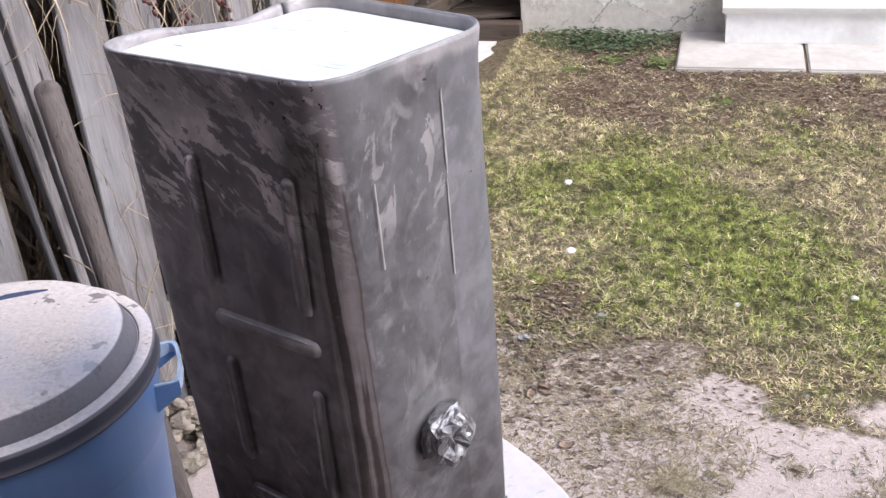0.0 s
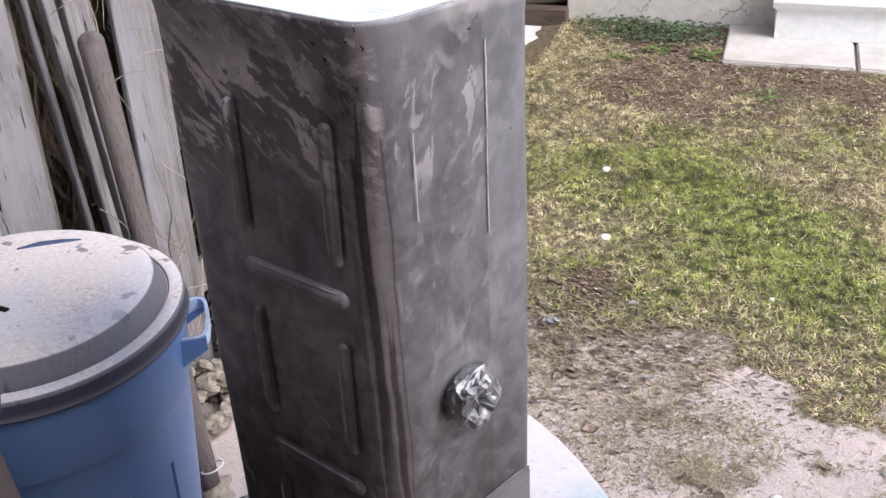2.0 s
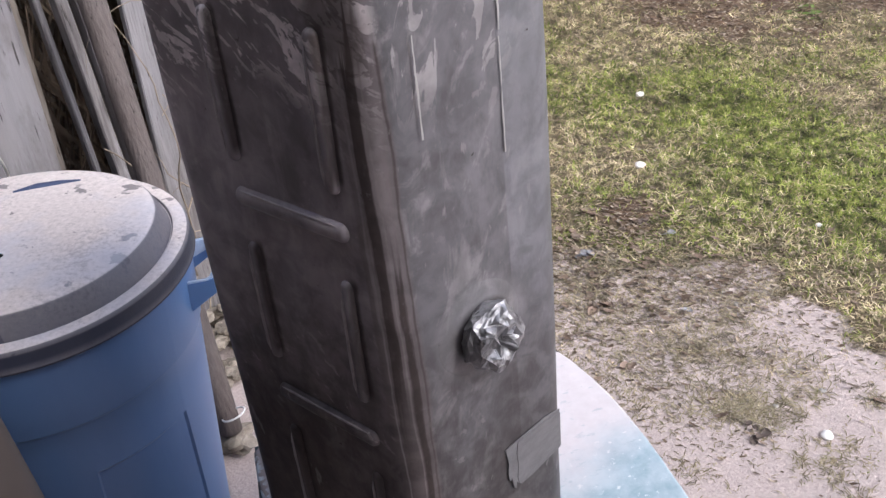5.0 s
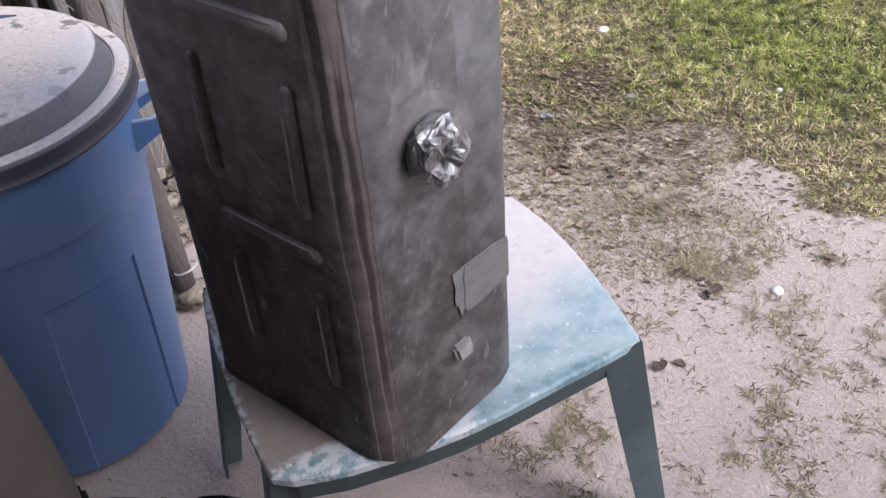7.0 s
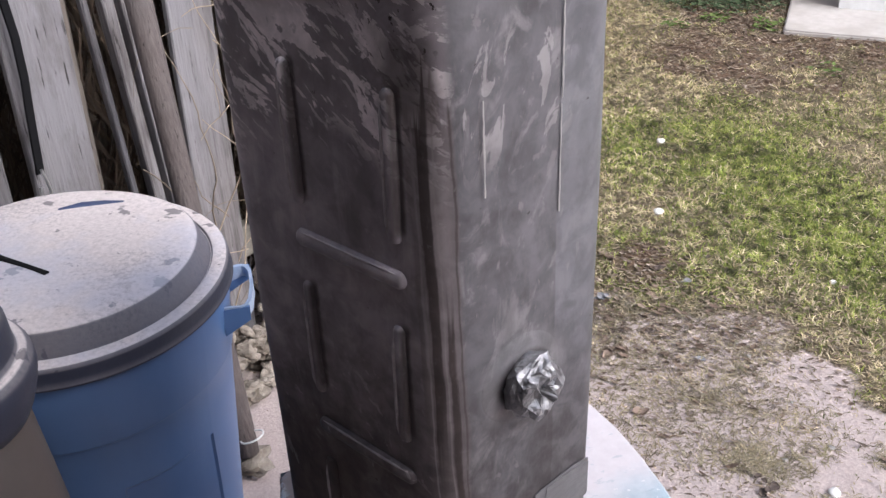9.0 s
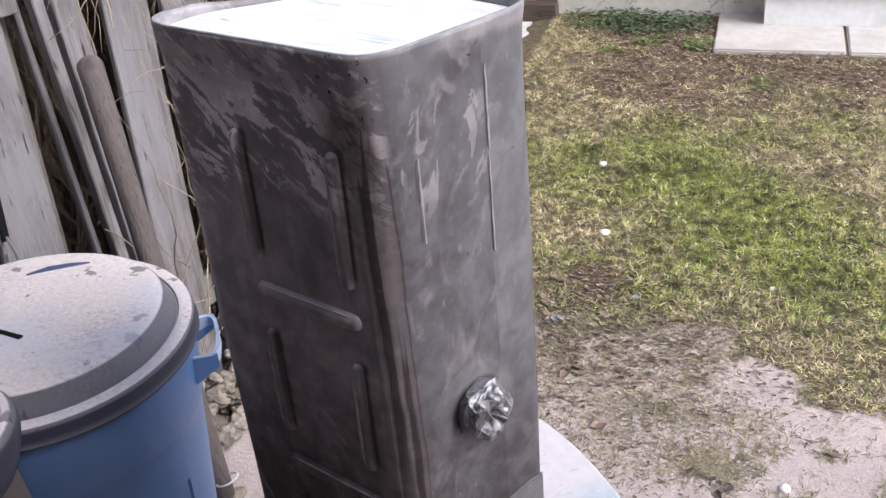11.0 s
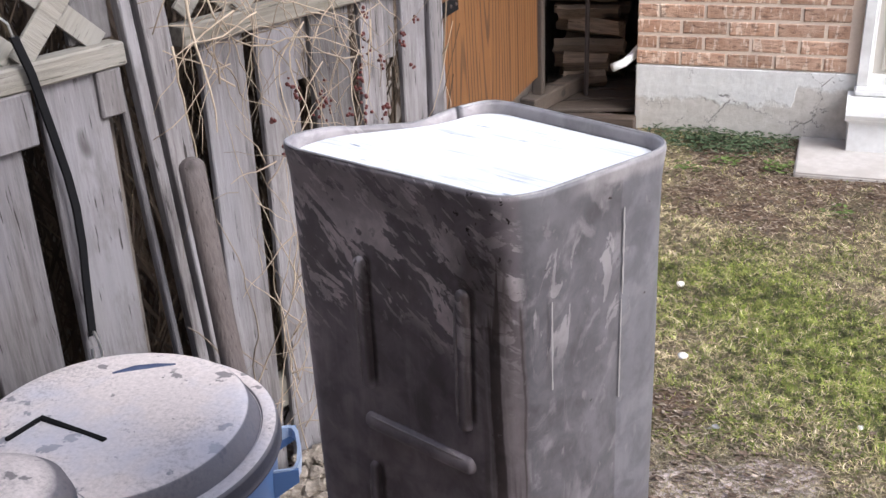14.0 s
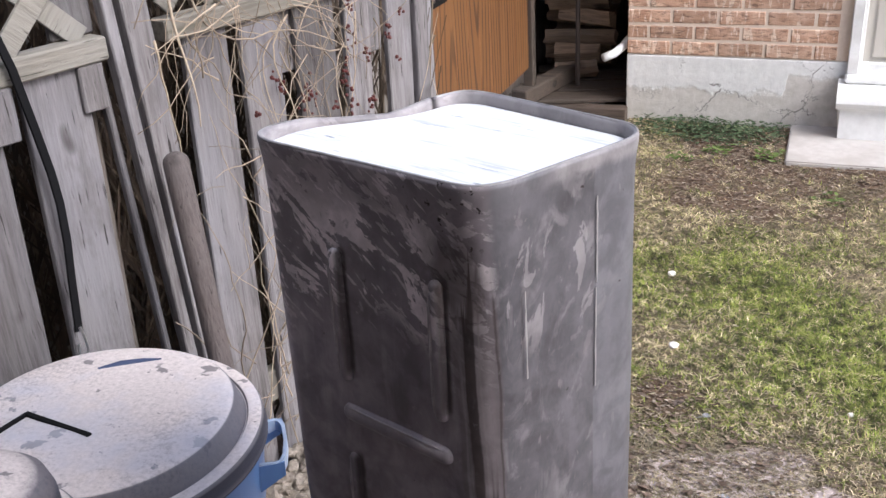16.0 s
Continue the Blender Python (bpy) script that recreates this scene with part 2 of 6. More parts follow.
    # the side's foot darkens likewise, shade included
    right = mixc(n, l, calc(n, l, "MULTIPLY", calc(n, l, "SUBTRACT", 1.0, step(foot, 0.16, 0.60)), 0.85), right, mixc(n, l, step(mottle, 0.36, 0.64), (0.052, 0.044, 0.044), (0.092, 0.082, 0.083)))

    # pale rings painted as highlights on the neck's and plug's dishes, dark middle
    def halo(cy, cz, r0, r1, soft_edge):
        dy, dz = calc(n, l, "SUBTRACT", y, cy), calc(n, l, "SUBTRACT", z, cz)
        d = calc(n, l, "SQRT", calc(n, l, "ADD", both(dy, dy), both(dz, dz)))
        return band(calc(n, l, "ADD", d, calc(n, l, "MULTIPLY_ADD", soft, 0.03, -0.015)), r0, r1, soft_edge)

    right = mixc(n, l, calc(n, l, "MULTIPLY", halo(-0.022, 0.484, 0.030, 0.058, 0.008), 0.45), right, (0.27, 0.262, 0.273))
    right = mixc(n, l, calc(n, l, "MULTIPLY", halo(-0.022, 0.484, 0.0, 0.034, 0.004), 0.75), right, (0.060, 0.052, 0.052))
    right = mixc(n, l, calc(n, l, "MULTIPLY", halo(0.0, 0.172, 0.016, 0.036, 0.006), 0.5), right, (0.17, 0.162, 0.166))

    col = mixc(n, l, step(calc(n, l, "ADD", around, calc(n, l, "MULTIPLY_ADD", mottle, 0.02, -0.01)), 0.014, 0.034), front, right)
    # rusty runs down the folded corner, with rubbed edges
    waver = calc(n, l, "ADD", around, calc(n, l, "ADD", calc(n, l, "MULTIPLY_ADD", streak, 0.012, -0.006), calc(n, l, "MULTIPLY_ADD", ragged(12, (1, 1, 0.45), detail=7), 0.020, -0.010)))
    waver = calc(n, l, "ADD", waver, calc(n, l, "MULTIPLY_ADD", z, 0.022, -0.019))
    frayed = calc(n, l, "ADD", z, calc(n, l, "MULTIPLY_ADD", streak, 0.30, -0.15))
    start = calc(n, l, "SUBTRACT", 1.0, step(frayed, 0.80, 0.83))
    low = calc(n, l, "SUBTRACT", 1.0, step(frayed, 0.58, 0.64))
    col = mixc(n, l, calc(n, l, "MULTIPLY", both(band(waver, -0.034, 0.026, 0.003), start), 0.55), col, (0.165, 0.140, 0.138))
    col = mixc(n, l, calc(n, l, "MULTIPLY", both(band(waver, -0.0255, -0.0225, 0.0010), start), 0.75), col, (0.34, 0.31, 0.315))
    col = mixc(n, l, calc(n, l, "MULTIPLY", both(band(waver, -0.019, -0.005, 0.0016), both(start, step(frayed, 0.34, 0.50))), 0.85), col, (0.046, 0.033, 0.030))
    col = mixc(n, l, calc(n, l, "MULTIPLY", both(band(waver, 0.0045, 0.0140, 0.0016), both(low, step(frayed, 0.12, 0.22))), 0.85), col, (0.042, 0.030, 0.027))
    col = mixc(n, l, calc(n, l, "MULTIPLY", both(band(waver, -0.0005, 0.0020, 0.0010), start), 0.6), col, (0.30, 0.268, 0.268))
    col = mixc(n, l, calc(n, l, "MULTIPLY", both(band(waver, 0.021, 0.0240, 0.0015), start), 0.7), col, (0.060, 0.042, 0.040))
    cap = both(band(calc(n, l, "ADD", around, calc(n, l, "MULTIPLY_ADD", soft, 0.06, -0.03)), -0.05, 0.012, 0.012), band(z, 0.80, 0.885, 0.02))
    col = mixc(n, l, calc(n, l, "MULTIPLY", both(cap, step(scuff, 0.36, 0.50)), 0.75), col, (0.085, 0.066, 0.062))
    lip = both(calc(n, l, "MAXIMUM", step(y, -0.06, 0.0), calc(n, l, "SUBTRACT", 1.0, step(x, -0.165, -0.13))), step(calc(n, l, "ADD", z, calc(n, l, "MULTIPLY_ADD", mottle, 0.012, -0.006)), 0.912, 0.924))
    col = mixc(n, l, calc(n, l, "MULTIPLY", lip, 0.8), col, (0.36, 0.34, 0.345))
    spots = ragged(75, distort=0.3, detail=3)
    col = mixc(n, l, step(spots, 0.72, 0.76), col, (0.045, 0.033, 0.030))
    patchy = mixc(n, l, step(mottle, 0.35, 0.65), (0.80, 0.80, 0.80), (1.22, 1.21, 1.21))
    col = mixc(n, l, 0.8, col, patchy, "MULTIPLY")
    nicks = ragged(70, (1.0, 1.0, 0.22), (0.1, 0.12, 0), detail=3)
    col = mixc(n, l, calc(n, l, "MULTIPLY", both(step(nicks, 0.66, 0.70), step(soft, 0.46, 0.58)), 0.5), col, (0.34, 0.32, 0.325))
    bare_steel = both(step(ragged(52, (1, 1, 0.7), (0.3, 0.4, 0), distort=0.6, detail=5), 0.62, 0.65), step(cloud, 0.48, 0.58))
    col = mixc(n, l, calc(n, l, "MULTIPLY", bare_steel, 0.45), col, (0.30, 0.28, 0.288))
    col = mixc(n, l, calc(n, l, "MULTIPLY", step(grain, 0.55, 0.75), 0.12), col, (0.3, 0.28, 0.28))
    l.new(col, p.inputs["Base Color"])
    p.inputs["Metallic"].default_value = 0.25
    l.new(calc(n, l, "MULTIPLY_ADD", mottle, 0.3, 0.36), p.inputs["Roughness"])
    relief = calc(n, l, "ADD", calc(n, l, "MULTIPLY", grain, 0.06), calc(n, l, "ADD", calc(n, l, "MULTIPLY", cloud, 1.0), calc(n, l, "MULTIPLY", soft, 0.35)))
    bump(n, l, p, relief, 0.3, 0.012)
    return m


STEEL = tank_metal()


def lid_tin():
    """Bright bare tin: near-white colour carries the sky's reflection; bluish scrape marks along it."""
    m, n, l, p = material("bright_tin")
    tc = n.new("ShaderNodeTexCoord").outputs["Object"]
    long = noise_node(n, l, tc, 7, 5, 0.6, (1.1, 9, 1), (0, 0, 0.12))
    thin = noise_node(n, l, tc, 12, 4, 0.6, (0.9, 9, 1), (0, 0, -0.1))
    col = mixc(n, l, ramp(n, l, long, [(0.56, 0.0), (0.66, 0.8)]), (0.88, 0.885, 0.90), (0.56, 0.59, 0.66))
    col = mixc(n, l, ramp(n, l, thin, [(0.66, 0.0), (0.70, 0.9)]), col, (0.24, 0.27, 0.33))
    l.new(col, p.inputs["Base Color"])
    p.inputs["Roughness"].default_value = 0.35
    bump(n, l, p, long, 0.08, 0.004)
    return m


LID_WHITE = lid_tin()
RIMMETAL = surf("rubbed_rim", (0.17, 0.16, 0.163), (0.44, 0.426, 0.43), 0.45, 55, 0.3, metal=0.3, c3=(0.52, 0.51, 0.51), big=9)
# pale tone of the light painted along the rib edges
RIB_LIT = surf("rib_edge_light", (0.18, 0.158, 0.163), (0.50, 0.455, 0.465), 0.5, 60, 0.3, metal=0.2)
PLUGSTEEL = surf("worn_plug", (0.22, 0.212, 0.21), (0.42, 0.41, 0.405), 0.5, 50, 0.2, metal=0.1)
SCRAPE = plain("scraped_metal", (0.42, 0.41, 0.40), 0.5, 0.3)


def foil_mat():
    """Dull crumpled foil; random dark patches stand in for shade in its folds."""
    m, n, l, p = material("foil")
    tc = n.new("ShaderNodeTexCoord").outputs["Object"]
    f = noise_node(n, l, tc, 70, 5, 0.6)
    g = noise_node(n, l, tc, 55, 3, 0.55)
    col = mixc(n, l, ramp(n, l, f, [(0.35, 0.0), (0.65, 1.0)]), (0.19, 0.186, 0.194), (0.40, 0.396, 0.412))
    col = mixc(n, l, ramp(n, l, g, [(0.60, 0.0), (0.66, 0.85)]), col, (0.07, 0.066, 0.068))
    l.new(col, p.inputs["Base Color"])
    p.inputs["Metallic"].default_value, p.inputs["Roughness"].default_value = 0.6, 0.42
    bump(n, l, p, f, 0.25, 0.003)
    return m


FOIL = foil_mat()
TAPE = surf("cloth_tape", (0.115, 0.111, 0.118), (0.215, 0.209, 0.218), 0.5, 26, 0.5, (1, 1, 2.2))


def dusty_blue():
    """Blue plastic under a pinkish coat of dust that lies thicker on what faces up."""
    m, n, l, p = material("dusty_blue_plastic")
    tc = n.new("ShaderNodeTexCoord").outputs["Object"]
    big = noise_node(n, l, tc, 5, 6, 0.6)
    fine = noise_node(n, l, tc, 130, 5, 0.75)
    geo = n.new("ShaderNodeNewGeometry").outputs["Normal"]
    sep = n.new("ShaderNodeSeparateXYZ")
    l.new(geo, sep.inputs[0])
    up = ramp(n, l, sep.outputs[2], [(0.20, 0.0), (0.38, 0.16), (0.75, 0.20), (0.93, 1.0)])
    amount = calc(n, l, "MULTIPLY", up, ramp(n, l, calc(n, l, "MULTIPLY_ADD", fine, 0.45, calc(n, l, "MULTIPLY", big, 0.6)), [(0.33, 0.55), (0.5, 1.0)]))
    spot = noise_node(n, l, tc, 24, 4, 0.55)
    dustc = mixc(n, l, ramp(n, l, fine, [(0.35, 0.0), (0.65, 1.0)]), (0.53, 0.472, 0.458), (0.71, 0.642, 0.622))
    dustc = mixc(n, l, ramp(n, l, spot, [(0.62, 0.0), (0.645, 0.85)]), dustc, (0.16, 0.145, 0.15))
    smear = noise_node(n, l, tc, 3.2, 4, 0.6)
    dustc = mixc(n, l, ramp(n, l, smear, [(0.48, 0.0), (0.64, 0.6)]), dustc, (0.46, 0.49, 0.60))
    col = mixc(n, l, amount, (0.030, 0.034, 0.058), dustc)
    l.new(col, p.inputs["Base Color"])
    l.new(calc(n, l, "MULTIPLY_ADD", amount, 0.4, 0.5), p.inputs["Roughness"])
    bump(n, l, p, fine, 0.25, 0.002)
    return m


LIDMAT = dusty_blue()
BLUE = surf("blue_plastic", (0.072, 0.150, 0.335), (0.100, 0.188, 0.385), 0.38, 12, 0.05, (1, 1, 0.3), c3=(0.095, 0.155, 0.30))
# bleached blue, with the sky's sheen on the loops mixed into the colour
BLUE_PALE = surf("bleached_sheen_blue_plastic", (0.22, 0.30, 0.45), (0.42, 0.50, 0.63), 0.42, 30, 0.1)
NAVY = plain("navy_plastic", (0.03, 0.045, 0.10), 0.5)
# beige darkened evenly to carry the shade the drum stands in
BEIGE = surf("dusty_beige_plastic", (0.06, 0.048, 0.045), (0.088, 0.072, 0.068), 0.6, 15, 0.1)
BLACK = plain("black_rubber", (0.006, 0.006, 0.007), 0.75)
BLACK.node_tree.nodes["Principled BSDF"].inputs["Specular IOR Level"].default_value = 0.15
CHROME = plain("bare_wire", (0.6, 0.6, 0.6), 0.3, 0.9)
BOARD = wood_mat("weathered_board", (0.198, 0.184, 0.184), (0.040, 0.031, 0.027), (0.224, 0.217, 0.236), rnd=0.6, strength=0.8)
BOARD_B = wood_mat("brown_board", (0.2, 0.17, 0.145), (0.075, 0.06, 0.05), (0.25, 0.23, 0.215))
RAIL = wood_mat("rail_wood", (0.265, 0.243, 0.205), (0.105, 0.092, 0.066), (0.235, 0.228, 0.215), axis=0)
POLE = wood_mat("handle_wood", (0.135, 0.110, 0.104), (0.045, 0.035, 0.033), (0.112, 0.096, 0.094), rnd=0.0, scale=1.6)
VINE = surf("dry_vine", (0.17, 0.128, 0.092), (0.40, 0.325, 0.245), 0.8, 25, 0.3, rnd=0.95)
BERRY = surf("dried_berry", (0.055, 0.012, 0.011), (0.15, 0.026, 0.021), 0.45, 60, 0.3, rnd=0.8)
CONCRETE = surf("foundation_render", (0.50, 0.50, 0.48), (0.68, 0.67, 0.65), 0.85, 16, 0.9, c3=(0.44, 0.42, 0.38), big=3)


def foundation_mat():
    """Thin grey render whose upper coat has peeled away along a ragged line, with hairline cracks."""
    m, n, l, p = material("peeling_render")
    tc = n.new("ShaderNodeTexCoord").outputs["Object"]
    a = noise_node(n, l, tc, 20, 8, 0.7)
    b = noise_node(n, l, tc, 4, 5, 0.6)
    c = noise_node(n, l, tc, 45, 5, 0.7, (0.7, 1, 1.4))
    sep = n.new("ShaderNodeSeparateXYZ")
    l.new(tc, sep.inputs[0])
    upper = mixc(n, l, ramp(n, l, a, [(0.35, 0.0), (0.65, 1.0)]), (0.62, 0.62, 0.605), (0.76, 0.76, 0.745))
    lower = mixc(n, l, ramp(n, l, a, [(0.35, 0.0), (0.65, 1.0)]), (0.48, 0.455, 0.41), (0.62, 0.59, 0.55))
    line = calc(n, l, "ADD", sep.outputs[2], calc(n, l, "MULTIPLY_ADD", b, 0.16, calc(n, l, "MULTIPLY_ADD", a, 0.05, -0.105)))
    patch = calc(n, l, "MULTIPLY_ADD", ramp(n, l, calc(n, l, "ADD", sep.outputs[0], calc(n, l, "MULTIPLY", a, 0.04)), [(0.76, 0.0), (0.775, 1.0)]), -0.09, line)
    col = mixc(n, l, ramp(n, l, patch, [(0.185, 0.0), (0.205, 1.0)]), lower, upper)
    col = mixc(n, l, ramp(n, l, c, [(0.66, 0.0), (0.70, 0.7)]), col, (0.26, 0.25, 0.235))
    v = n.new("ShaderNodeTexVoronoi")
    v.feature = "DISTANCE_TO_EDGE"
    v.inputs["Scale"].default_value = 3.4
    warp = n.new("ShaderNodeVectorMath")
    warp.operation = "MULTIPLY_ADD"
    l.new(a, warp.inputs[0])
    warp.inputs[1].default_value = (0.18, 0.18, 0.18)
    l.new(tc, warp.inputs[2])
    l.new(warp.outputs[0], v.inputs["Vector"])
    crack = calc(n, l, "MULTIPLY", ramp(n, l, v.outputs["Distance"], [(0.006, 1.0), (0.012, 0.0)]), ramp(n, l, b, [(0.5, 0.0), (0.56, 0.9)]))
    col = mixc(n, l, crack, col, (0.16, 0.15, 0.14))
    l.new(col, p.inputs["Base Color"])
    p.inputs["Roughness"].default_value = 0.9
    bump(n, l, p, calc(n, l, "ADD", a, calc(n, l, "MULTIPLY", ramp(n, l, patch, [(0.185, 0.0), (0.205, 1.0)]), 0.6)), 0.7, 0.006)
    return m


RENDERED = foundation_mat()
PAINT_WHITE = surf("white_paint", (0.72, 0.72, 0.71), (0.82, 0.82, 0.81), 0.55, 30, 0.15, c3=(0.58, 0.57, 0.55))
DOORMAT_C = surf("beige_door_paint", (0.46, 0.43, 0.38), (0.54, 0.51, 0.46), 0.55, 18, 0.1, (1, 1, 0.2))
SLABMAT = surf("pale_slab", (0.43, 0.405, 0.38), (0.54, 0.515, 0.49), 0.85, 25, 0.3, c3=(0.38, 0.35, 0.32))
MORTAR = surf("mortar", (0.62, 0.50, 0.40), (0.72, 0.60, 0.50), 0.9, 60, 0.5)
BARK = wood_mat("split_firewood", (0.22, 0.15, 0.10), (0.045, 0.03, 0.02), (0.15, 0.11, 0.08), axis=0, rnd=0.8)
DARKWOOD = wood_mat("old_pallet", (0.085, 0.060, 0.044), (0.025, 0.018, 0.014), (0.06, 0.048, 0.038), axis=0)
IRON = plain("rusty_iron", (0.06, 0.045, 0.04), 0.6, 0.4)


def brick_mat():
    m, n, l, p = material("rough_face_brick")
    tc = n.new("ShaderNodeTexCoord").outputs["Object"]
    oi = n.new("ShaderNodeObjectInfo").outputs["Random"]
    add = n.new("ShaderNodeVectorMath")
    add.operation = "ADD"
    comb = n.new("ShaderNodeCombineXYZ")
    for k in range(3):
        l.new(calc(n, l, "MULTIPLY", oi, 31.0 + 7 * k), comb.inputs[k])
    l.new(tc, add.inputs[0])
    l.new(comb.outputs[0], add.inputs[1])
    a = noise_node(n, l, add.outputs[0], 42, 6, 0.7, (0.6, 1, 1.9))
    b = noise_node(n, l, add.outputs[0], 30, 2, 0.5, (1.5, 1, 0.35))
    c = noise_node(n, l, add.outputs[0], 12, 4, 0.6)
    col = mixc(n, l, ramp(n, l, c, [(0.36, 0.0), (0.64, 1.0)]), (0.43, 0.25, 0.165), (0.58, 0.39, 0.285))
    col = mixc(n, l, ramp(n, l, b, [(0.56, 0.0), (0.61, 0.9)]), col, (0.70, 0.55, 0.44))
    col = mixc(n, l, ramp(n, l, a, [(0.38, 0.85), (0.48, 0.0)]), col, (0.20, 0.122, 0.088))
    hs = n.new("ShaderNodeHueSaturation")
    l.new(col, hs.inputs["Color"])
    l.new(calc(n, l, "MULTIPLY_ADD", oi, 0.35, 0.85), hs.inputs["Value"])
    l.new(hs.outputs[0], p.inputs["Base Color"])
    p.inputs["Roughness"].default_value = 0.9
    bump(n, l, p, a, 0.9, 0.012)
    return m


def plywood_mat():
    m, n, l, p = material("stained_plywood")
    tc = n.new("ShaderNodeTexCoord").outputs["Object"]
    mp = n.new("ShaderNodeMapping")
    mp.inputs["Location"].default_value = (0, 2.25, -0.12)
    mp.inputs["Scale"].default_value = (1, 3.0, 0.25)
    l.new(tc, mp.inputs[0])
    oi = n.new("ShaderNodeObjectInfo").outputs["Random"]
    comb = n.new("ShaderNodeCombineXYZ")
    l.new(calc(n, l, "MULTIPLY", oi, 1.7), comb.inputs[1])
    l.new(calc(n, l, "MULTIPLY_ADD", oi, 0.8, -0.4), comb.inputs[2])
    add = n.new("ShaderNodeVectorMath")
    add.operation = "ADD"
    l.new(mp.outputs[0], add.inputs[0])
    l.new(comb.outputs[0], add.inputs[1])
    w = n.new("ShaderNodeTexWave")
    w.wave_type, w.rings_direction = "RINGS", "X"
    for k, v in (("Scale", 3.0), ("Distortion", 2.8), ("Detail", 3.0), ("Detail Scale", 1.1), ("Detail Roughness", 0.6)):
        w.inputs[k].default_value = v
    l.new(add.outputs[0], w.inputs["Vector"])
    g = noise_node(n, l, tc, 8, 7, 0.6, (10, 10, 0.6))
    h = noise_node(n, l, tc, 3, 4, 0.6, (3, 3, 0.6))
    col = mixc(n, l, ramp(n, l, w.outputs["Fac"], [(0.05, 0.0), (0.32, 1.0)]), (0.038, 0.014, 0.005), (0.175, 0.076, 0.024))
    col = mixc(n, l, ramp(n, l, g, [(0.40, 0.0), (0.68, 0.55)]), col, (0.12, 0.05, 0.017))
    col = mixc(n, l, ramp(n, l, h, [(0.5, 0.0), (0.75, 0.45)]), col, (0.24, 0.118, 0.042))
    l.new(col, p.inputs["Base Color"])
    p.inputs["Roughness"].default_value = 0.6
    bump(n, l, p, g, 0.2, 0.002)
    return m


def table_mat():
    """Turquoise paint, chipped to white, under pink dust towards the fence."""
    m, n, l, p = material("chipped_turquoise_paint")
    tc = n.new("ShaderNodeTexCoord").outputs["Object"]
    a = noise_node(n, l, tc, 18, 7, 0.7)
    b = noise_node(n, l, tc, 60, 4, 0.6)
    c = noise_node(n, l, tc, 6, 5, 0.6)
    chips = noise_node(n, l, tc, 75, 4, 0.6)
    sep = n.new("ShaderNodeSeparateXYZ")
    l.new(tc, sep.inputs[0])
    col = mixc(n, l, ramp(n, l, a, [(0.35, 0.0), (0.6, 1.0)]), (0.31, 0.43, 0.495), (0.50, 0.595, 0.645))
    col = mixc(n, l, ramp(n, l, chips, [(0.62, 0.0), (0.65, 0.9)]), col, (0.76, 0.79, 0.80))
    run = calc(n, l, "ADD", sep.outputs[1], calc(n, l, "MULTIPLY_ADD", sep.outputs[0], -0.30, 0.115))
    dust = ramp(n, l, calc(n, l, "ADD", run, calc(n, l, "MULTIPLY", c, 0.22)), [(-0.02, 0.0), (0.12, 1.0)])
    # dust tone lowered on the left part to take in the shade there
    tan = mixc(n, l, b, (0.23, 0.188, 0.178), (0.31, 0.26, 0.248))
    pale = mixc(n, l, b, (0.60, 0.55, 0.56), (0.76, 0.715, 0.73))
    grit = mixc(n, l, ramp(n, l, calc(n, l, "ADD", sep.outputs[0], calc(n, l, "MULTIPLY", c, 0.1)), [(0.05, 0.0), (0.14, 1.0)]), tan, pale)
    left = ramp(n, l, calc(n, l, "ADD", sep.outputs[0], calc(n, l, "MULTIPLY", c, 0.06)), [(0.0, 1.0), (0.05, 0.0)])
    lip = ramp(n, l, calc(n, l, "ADD", calc(n, l, "MULTIPLY", sep.outputs[1], -1.0), calc(n, l, "MULTIPLY", a, 0.05)), [(0.272, 0.0), (0.286, 1.0)])
    dust = calc(n, l, "MULTIPLY", calc(n, l, "MAXIMUM", dust, left), calc(n, l, "SUBTRACT", 1.0, lip))
    col = mixc(n, l, dust, col, grit)
    col = mixc(n, l, calc(n, l, "MULTIPLY", lip, ramp(n, l, a, [(0.42, 0.2), (0.56, 0.9)])), col, (0.13, 0.24, 0.285))
    bare_lip = calc(n, l, "MULTIPLY", ramp(n, l, calc(n, l, "ADD", calc(n, l, "MULTIPLY", sep.outputs[1], -1.0), calc(n, l, "MULTIPLY", a, 0.05)), [(0.262, 0.0), (0.270, 1.0)]), ramp(n, l, calc(n, l, "ADD", sep.outputs[0], calc(n, l, "MULTIPLY", c, 0.08)), [(0.0, 1.0), (0.03, 0.0)]))
    col = mixc(n, l, calc(n, l, "MULTIPLY", bare_lip, ramp(n, l, noise_node(n, l, tc, 32, 6, 0.7), [(0.44, 0.0), (0.52, 0.95)])), col, (0.64, 0.66, 0.70))
    scratch = noise_node(n, l, tc, 30, 5, 0.7, (1, 2.6, 1), (0, 0, 0.6))
    col = mixc(n, l, ramp(n, l, scratch, [(0.60, 0.0), (0.65, 0.3)]), col, (0.24, 0.36, 0.40))
    flake = calc(n, l, "MULTIPLY", ramp(n, l, chips, [(0.48, 0.0), (0.52, 0.9)]), ramp(n, l, calc(n, l, "MULTIPLY", sep.outputs[0], -1.0), [(0.288, 0.0), (0.298, 1.0)]))
    col = mixc(n, l, flake, col, (0.62, 0.68, 0.72))
    l.new(col, p.inputs["Base Color"])
    p.inputs["Roughness"].default_value = 0.6
    bump(n, l, p, a, 0.3, 0.003)
    return m


